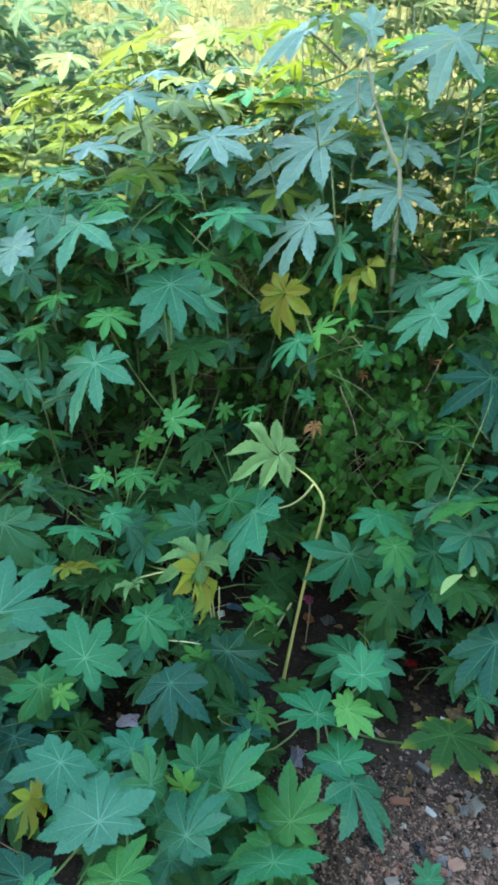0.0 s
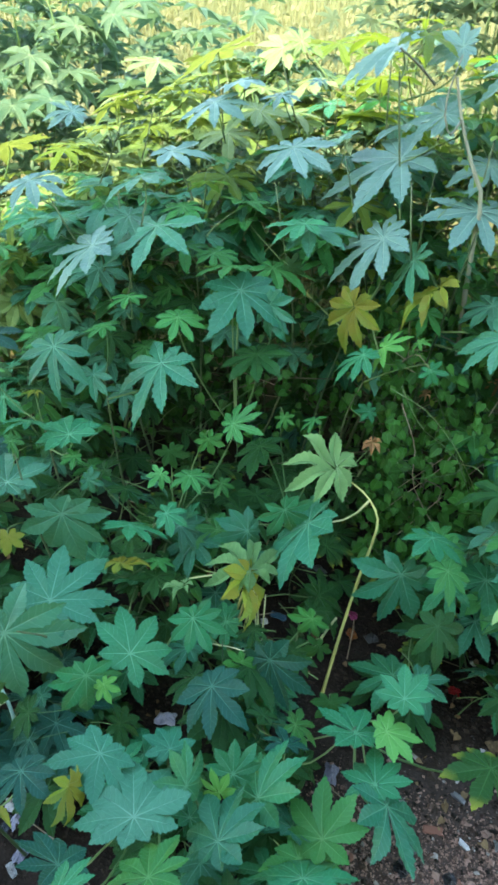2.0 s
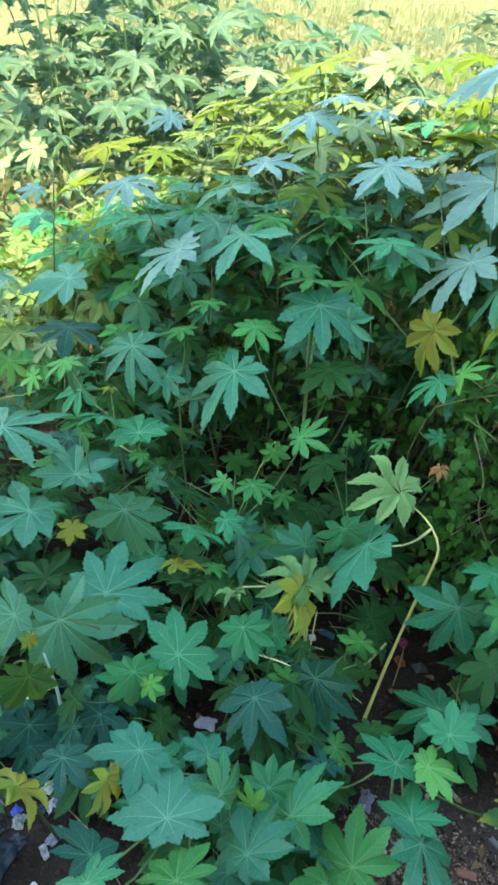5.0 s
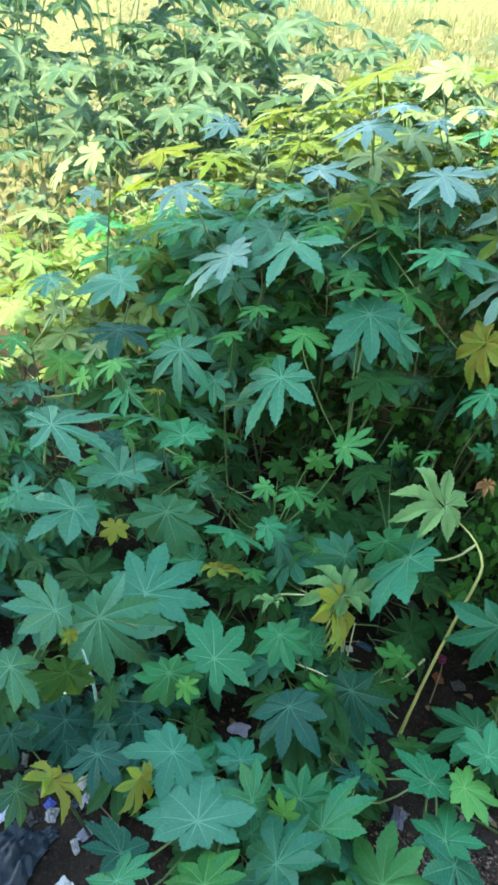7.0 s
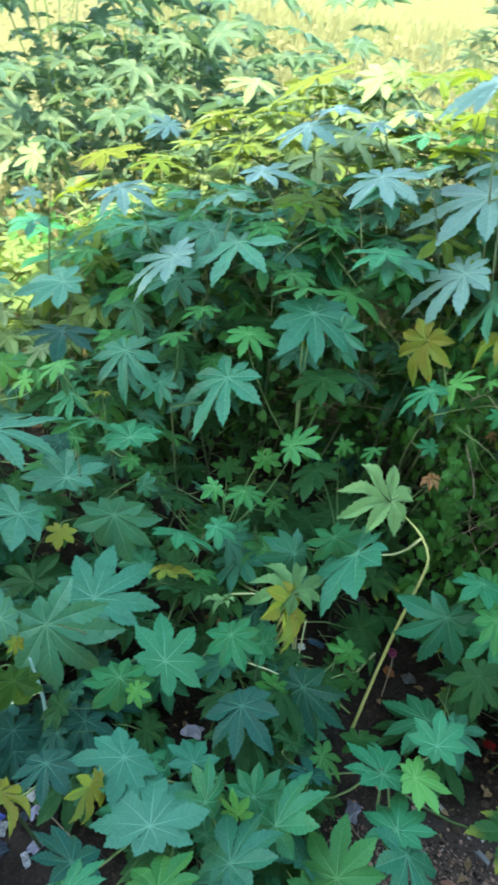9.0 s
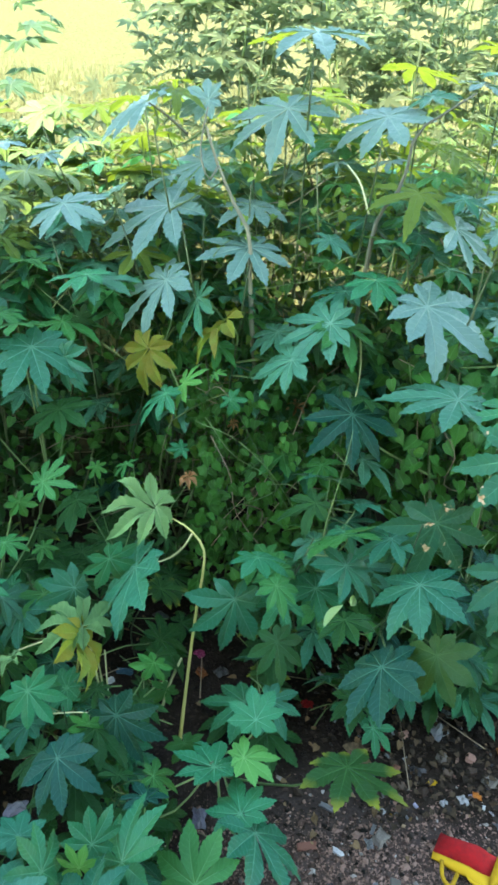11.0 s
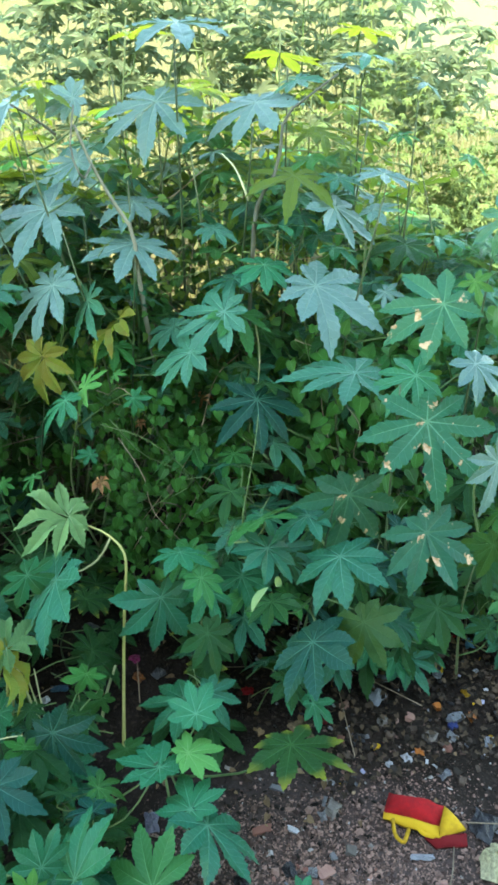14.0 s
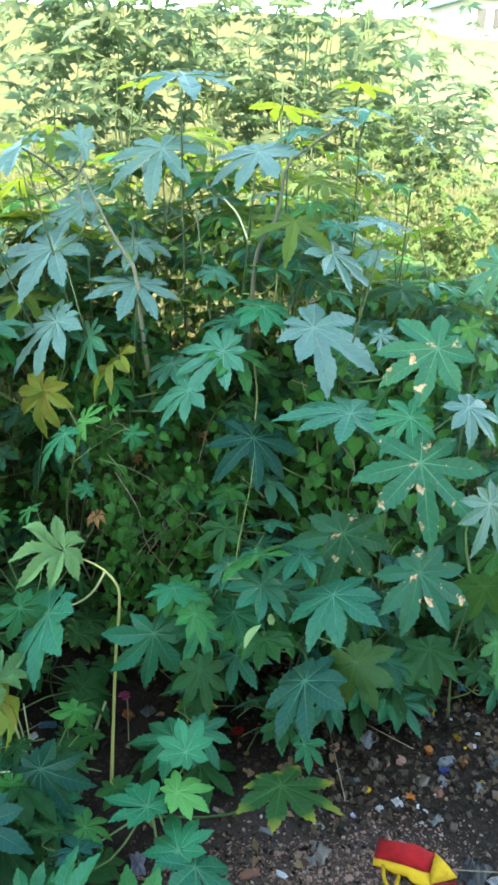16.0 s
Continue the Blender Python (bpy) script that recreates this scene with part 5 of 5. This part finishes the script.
def cloth_bag():
    """A flattened red cloth bag with a yellow hem, side panel and two straps."""
    bag = thing("cloth_bag", (0.82, 0.92, 0.0), "flattened red cloth bag with yellow trim and straps", "bag")

    def panel(name, corners, material, lift, bulge, label=""):
        a, b, c, d = [Vector((*p, 0)) for p in corners]
        n, verts, faces = 9, [], []
        for j in range(n):
            for i in range(n):
                u, v = i / (n - 1), j / (n - 1)
                p = (a * (1 - u) + b * u) * (1 - v) + (d * (1 - u) + c * u) * v
                fold = 0.010 * noise.noise(Vector((p.x * 22, p.y * 22, 2.0)))
                z = lift + bulge * math.sin(math.pi * u) ** 0.6 * math.sin(math.pi * v) ** 0.6 + fold
                verts.append((p.x, p.y, ground_height(p.x, p.y) + max(0.004, z)))
        low = [(x, y, z - 0.006) for x, y, z in verts]
        N = n * n
        for j in range(n - 1):
            for i in range(n - 1):
                q = (j * n + i, j * n + i + 1, (j + 1) * n + i + 1, (j + 1) * n + i)
                faces += [q, tuple(N + e for e in q[::-1])]
        rim = [i for i in range(n)] + [j * n + n - 1 for j in range(1, n)] + [(n - 1) * n + i for i in range(n - 2, -1, -1)] + [j * n for j in range(n - 2, 0, -1)]
        for p, q in zip(rim, rim[1:] + rim[:1]):
            faces.append((q, p, N + p, N + q))
        ob = hang(mesh_object(name, verts + low, faces, material), bag)
        if label:
            ob["label"] = label
        return ob

    panel("body", [(0.733, 0.925), (0.843, 0.854), (0.882, 0.899), (0.771, 0.972)], RED, 0.016, 0.030)
    panel("hem", [(0.725, 0.911), (0.830, 0.829), (0.846, 0.857), (0.735, 0.928)], YELLOW, 0.018, 0.008, "yellow cloth hem")
    panel("side_panel", [(0.830, 0.829), (0.905, 0.835), (0.883, 0.900), (0.845, 0.856)], YELLOW, 0.016, 0.018, "yellow cloth side panel")
    panel("lower_panel", [(0.802, 0.846), (0.816, 0.815), (0.889, 0.800), (0.904, 0.831)], RED, 0.008, 0.010)
    for line in (((0.745, 0.899), (0.733, 0.862), (0.744, 0.842), (0.762, 0.858), (0.779, 0.878)), ((0.792, 0.866), (0.798, 0.850), (0.812, 0.842), (0.822, 0.838))):
        pts = spline([(x, y, 0.022 - 0.003 * k) for k, (x, y) in enumerate(line)], 14)
        vs, fs = tube([(a, c, max(0.008, z) + ground_height(a, c)) for a, c, z in pts], [0.0052] * 14, 6)
        hang(mesh_object("strap", vs, fs, YELLOW), bag)["label"] = "yellow cloth strap"


cloth_bag()
def scrap(x, y, w, d, mat, text):
    crumpled("plastic_scrap" if "paper" not in text and "carton" not in text else "paper_scrap", x, y, w * 0.55, d * 0.55, mat, text, height=0.6, turn=137.0 * x * 10 % 180)


scrap(0.64, 1.05, 0.05, 0.03, WHITE, "torn white plastic scrap on the soil")
scrap(0.59, 0.96, 0.045, 0.03, WHITE, "folded white paper scrap on the soil")
scrap(0.81, 1.05, 0.035, 0.03, WHITE, "small white paper scrap")
scrap(0.86, 1.05, 0.05, 0.04, WHITE, "crumpled white paper on the soil")
scrap(1.01, 1.08, 0.05, 0.045, WHITE, "crumpled white plastic scrap")
scrap(0.93, 0.98, 0.06, 0.03, SILVER, "pale clear plastic scrap")
scrap(1.10, 1.04, 0.06, 0.05, SILVER, "crumpled clear plastic film")
scrap(1.13, 1.42, 0.07, 0.06, WHITE, "white plastic bag piece under the leaves")
scrap(0.91, 1.40, 0.06, 0.05, LILAC, "lilac plastic film under the leaves")
scrap(0.92, 1.33, 0.05, 0.06, SILVER, "grey film under the leaves")
scrap(0.87, 1.27, 0.10, 0.09, SILVER, "large crumpled clear plastic bag")
scrap(0.85, 1.43, 0.06, 0.05, LILAC, "lilac film scrap among the stems")
scrap(1.09, 1.31, 0.08, 0.06, YELLOW, "yellow printed wrapper, crumpled")
scrap(1.08, 1.29, 0.05, 0.05, SILVER, "silver wrapper end on soil")
scrap(1.12, 1.20, 0.05, 0.03, YELLOW, "small yellow wrapper on soil")
scrap(1.18, 1.10, 0.08, 0.07, SILVER, "clear plastic tub, crushed")
scrap(0.80, 1.11, 0.04, 0.025, YELLOW, "yellow plastic scrap on soil")
scrap(0.90, 1.06, 0.04, 0.03, ORANGE, "orange wrapper scrap on soil")
scrap(0.77, 1.15, 0.05, 0.04, BLACK, "black plastic scrap on soil")
scrap(0.79, 1.15, 0.03, 0.025, WHITE, "white scrap beside black plastic")
scrap(0.52, 1.39, 0.06, 0.05, RED, "crumpled bright red wrapper")
scrap(0.22, 1.61, 0.06, 0.05, MAGENTA, "magenta plastic film among the stems")
scrap(0.22, 1.53, 0.07, 0.05, ORANGE, "orange wrapper among the stems")
scrap(0.28, 1.53, 0.07, 0.06, SILVER, "clear curled plastic strip")
scrap(-0.01, 1.56, 0.09, 0.04, SKYBLUE, "bright blue and white wrapper")
scrap(-0.05, 1.53, 0.04, 0.04, WHITE, "white wrapper end on soil")
scrap(0.19, 1.06, 0.09, 0.06, LILAC, "lilac-white plastic scrap among young leaves")
scrap(0.10, 1.80, 0.08, 0.05, SILVER, "grey plastic film in the hollow")
scrap(0.15, 1.91, 0.09, 0.12, CARD, "torn brown carton in the hollow")
scrap(0.95, 0.835, 0.13, 0.10, BLACK, "black plastic bag, crumpled")
scrap(0.99, 0.80, 0.05, 0.06, WHITE, "pale plastic pot piece")
scrap(1.24, 1.38, 0.07, 0.05, SKYBLUE, "pale blue plastic scrap")
scrap(1.20, 1.42, 0.05, 0.04, RED, "dark red wrapper scrap")
scrap(-0.60, 0.62, 0.27, 0.22, SLATE, "large crumpled blue-grey plastic sheet")
scrap(-0.71, 1.00, 0.03, 0.06, WHITE, "white paper strip on the dark soil")
scrap(-0.75, 0.96, 0.07, 0.06, LILAC, "lilac plastic film on the dark soil")
scrap(-0.58, 0.74, 0.06, 0.05, WHITE, "blue and white wrapper scrap")
scrap(-0.60, 0.76, 0.04, 0.04, NAVY, "dark blue wrapper scrap")
scrap(-0.49, 0.70, 0.03, 0.06, WHITE, "narrow white plastic strip")
scrap(-0.26, 1.14, 0.10, 0.07, LILAC, "lilac plastic bag piece under the leaves")
scrap(0.10, 0.98, 0.05, 0.04, SILVER, "small grey film scrap")
scrap(-0.26, 0.81, 0.07, 0.06, SILVER, "pale grey plastic among the leaves")
scrap(0.36, 0.86, 0.06, 0.05, BLACK, "black plastic scrap on the rubble")
scrap(0.47, 0.86, 0.06, 0.05, BLACK, "crumpled black film on the rubble")
scrap(0.70, 1.23, 0.04, 0.03, RED, "red and white scrap on soil")
scrap(0.33, 0.70, 0.10, 0.05, LILAC, "pinkish plastic film on the soil")
scrap(0.955, 0.725, 0.16, 0.20, PALE_FILM, "pale yellow printed plastic bag")
scrap(0.775, 0.805, 0.09, 0.025, SILVER, "twisted clear plastic strip")
scrap(0.52, 0.84, 0.04, 0.04, WHITE, "small white scrap on the rubble")
q = rng(77)
for k in range(320):
    x, y = q.uniform(0.55, 1.6), 1.62 - 0.62 * q.uniform() ** 1.3
    mat, what = ((WHITE, "white"), (SILVER, "grey"), (BLACK, "black"), (YELLOW, "yellow"), (LILAC, "lilac"), (CARD, "brown"), (CARD, "brown"), (BLACK, "black"), (BLACK, "black"), (BLACK, "black"))[q.randint(10)]
    crumpled("plastic_scrap", x, y, q.uniform(0.005, 0.017), q.uniform(0.004, 0.012), mat, "small crumpled %s scrap among the rubble" % what, turn=q.uniform(0, 180), height=0.3)
for k in range(34):
    x, y = q.uniform(-0.82, -0.4), q.uniform(0.52, 0.86)
    mat, what = ((SLATE, "blue-grey"), (WHITE, "white"), (SLATE, "blue-grey"), (LILAC, "lilac"), (BLACK, "black"))[q.randint(5)]
    crumpled("plastic_scrap", x, y, q.uniform(0.015, 0.05), q.uniform(0.01, 0.04), mat, "small crumpled %s scrap on the dark soil" % what, turn=q.uniform(0, 180), height=0.4)


def rubble(x, y, l, w, h, mat, turn, text):
    shard("rubble_piece" if mat in (BRICK, STONE, WHITE, EARTHY) else "litter_piece", x, y, l * 0.52, w * 0.58, h * 0.6, mat, text + " on the soil", turn)


rubble(0.51, 1.07, 0.075, 0.022, 0.014, WHITE, -38, "pale broken plaster chip")
rubble(0.61, 1.00, 0.05, 0.016, 0.012, WHITE, 60, "thin pale plaster chip")
rubble(0.51, 0.95, 0.05, 0.018, 0.012, WHITE, -42, "small pale plaster chip")
rubble(0.44, 0.97, 0.085, 0.035, 0.02, BRICK, 5, "pinkish broken brick shard")
rubble(0.62, 0.97, 0.07, 0.05, 0.03, STONE, 35, "brown rubble stone")
rubble(0.77, 1.26, 0.045, 0.03, 0.025, BRICK, 20, "small pink brick shard")
rubble(0.63, 1.23, 0.12, 0.07, 0.018, CARD, 15, "flat tan cardboard piece")
rubble(1.05, 1.13, 0.09, 0.04, 0.03, SILVER, 5, "crushed pale drink carton")
rubble(1.09, 1.12, 0.03, 0.04, 0.03, ORANGE, 5, "orange carton end")
rubble(1.03, 1.11, 0.05, 0.03, 0.02, NAVY, 5, "dark blue crushed can piece")
rubble(1.02, 1.18, 0.035, 0.035, 0.03, ORANGE, 0, "orange fruit rind")
rubble(0.55, 0.83, 0.06, 0.04, 0.02, BRICK, 12, "red brick shard in the rubble")
rubble(0.72, 1.16, 0.04, 0.03, 0.02, BRICK, 70, "small brick shard")
rubble(0.85, 1.18, 0.05, 0.035, 0.03, STONE, 10, "grey rubble stone")
rubble(0.93, 1.17, 0.045, 0.04, 0.025, BRICK, 50, "reddish rubble stone")
rubble(0.70, 1.08, 0.03, 0.03, 0.02, STONE, 10, "small grey stone")
rubble(0.95, 1.09, 0.06, 0.05, 0.03, STONE, 20, "dark rubble stone")
rubble(0.98, 1.05, 0.04, 0.03, 0.02, BRICK, 80, "flat reddish stone")
rubble(0.40, 0.78, 0.05, 0.035, 0.02, STONE, 15, "grey broken stone")
rubble(0.62, 0.86, 0.045, 0.04, 0.02, STONE, 65, "pale rubble stone")
# broken bits of brick and plaster over the bare patch
q = rng(83)
for k in range(90):
    x, y = q.normal(0.5, 0.12), q.uniform(0.5, 0.88)
    mat, what = ((BRICK, "pinkish brick chip"), (BRICK, "pinkish brick chip"), (WHITE, "pale plaster chip"), (STONE, "grey stone chip"))[q.randint(4)]
    l = q.uniform(0.012, 0.042)
    rubble(x, y, l, l * q.uniform(0.35, 0.8), l * q.uniform(0.25, 0.5), mat, q.uniform(0, 180), "small " + what)
for k in range(60):
    x, y = q.uniform(0.65, 1.3), q.uniform(0.95, 1.35)
    l = q.uniform(0.015, 0.045)
    rubble(x, y, l, l * q.uniform(0.5, 0.85), l * q.uniform(0.3, 0.6), EARTHY, q.uniform(0, 180), "small brown rubble stone")


def pebbles(seed, n, area, size, material, name, label):
    """Small stones strewn over an area, as one mesh."""
    r = rng(seed)
    x0, x1, y0, y1 = area
    verts, faces = [], []
    for k in range(n):
        x, y = r.uniform(x0, x1) + r.normal() * 0.09, r.uniform(y0, y1) + r.normal() * 0.07
        s = size * (0.35 + r.gamma(1.2, 0.5))
        z = ground_height(x, y) + 0.001 + s * 0.15
        o = len(verts)
        a = r.uniform(0, 6.28)
        c, d = math.cos(a), math.sin(a)
        e = s * r.uniform(0.5, 1.0)
        for u, v, w in ((1, 0, 0), (0.2, 1, 0.1), (-1, 0.1, 0), (-0.1, -1, 0.1), (0.35, 0.3, 0.75), (-0.4, -0.2, 0.7)):
            u, v = u * s + r.normal() * s * 0.15, v * e + r.normal() * s * 0.12
            verts.append((x + u * c - v * d, y + u * d + v * c, z + w * s * 0.7))
        faces += [tuple(o + i for i in f) for f in ((0, 1, 4), (1, 2, 5, 4), (2, 3, 5), (3, 0, 4, 5))]
    return tagged(mesh_object(name, verts, [tuple(f) for f in faces], material, smooth=False), label, "gravel", kind="stuff")


GRIT = plain_material("grit", (0.006, 0.004, 0.003), (0.028, 0.018, 0.0125), 0.9, 30.0, island=True)
PINK_GRIT = plain_material("pinkish brick and plaster grit", (0.045, 0.026, 0.021), (0.22, 0.135, 0.108), 0.9, 30.0, island=True)
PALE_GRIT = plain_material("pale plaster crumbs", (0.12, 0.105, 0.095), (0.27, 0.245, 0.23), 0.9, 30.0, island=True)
pebbles(51, 20000, (-1.1, 1.7, 0.4, 1.8), 0.0032, GRIT, "gravel", "dark brown grit over the dry soil")
pebbles(54, 34000, (0.15, 0.88, 0.42, 0.99), 0.0025, PINK_GRIT, "brick_grit", "pinkish brick and plaster grit on the soil")
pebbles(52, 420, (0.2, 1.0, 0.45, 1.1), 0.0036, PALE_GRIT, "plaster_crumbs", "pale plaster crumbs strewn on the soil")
pebbles(55, 260, (0.3, 1.0, 0.45, 1.1), 0.007, PINK_GRIT, "brick_chips", "small broken brick chips on the soil")
pebbles(53, 1800, (0.4, 1.8, 1.0, 1.75), 0.0065, GRIT, "rubble", "small dark rubble stones near the stems")


def fallen_leaves(seed, n, area, size, material=DRY):
    r = rng(seed)
    x0, x1, y0, y1 = area

    def place(q):
        x, y = q.uniform(x0, x1), q.uniform(y0, y1)
        return (x, y, ground_height(x, y) + 0.012 + q.uniform(0, 0.02))
    ob = vine_leaves(seed, n, place, size, material, (0.0, 0.0, 1.0))
    ob.name = "fallen_leaves"
    return tagged(ob, "dry brown fallen leaves on the soil", "leaf litter", kind="stuff")


fallen_leaves(61, 420, (-1.2, 1.7, 0.9, 2.2), 0.022)
fallen_leaves(62, 1700, (0.62, 1.6, 1.0, 1.6), 0.016, HUMUS)
for k in range(34):
    x, y = r.uniform(-1.0, 1.5), r.uniform(0.8, 2.1)
    a, l = r.uniform(0, 6.28), r.uniform(0.08, 0.3)
    pts = spline([(x, y, ground_height(x, y) + 0.008), (x + math.cos(a) * l * 0.5 + r.normal() * 0.01, y + math.sin(a) * l * 0.5, ground_height(x, y) + 0.012 + r.uniform(0, 0.03)),
                  (x + math.cos(a) * l, y + math.sin(a) * l, ground_height(x, y) + 0.01 + r.uniform(0, 0.05))], 6)
    tagged(mesh_object("twig", *tube(pts, [0.0016] * 6, 5), TWIG), "thin dry twig on the soil", "twig", "twigs")
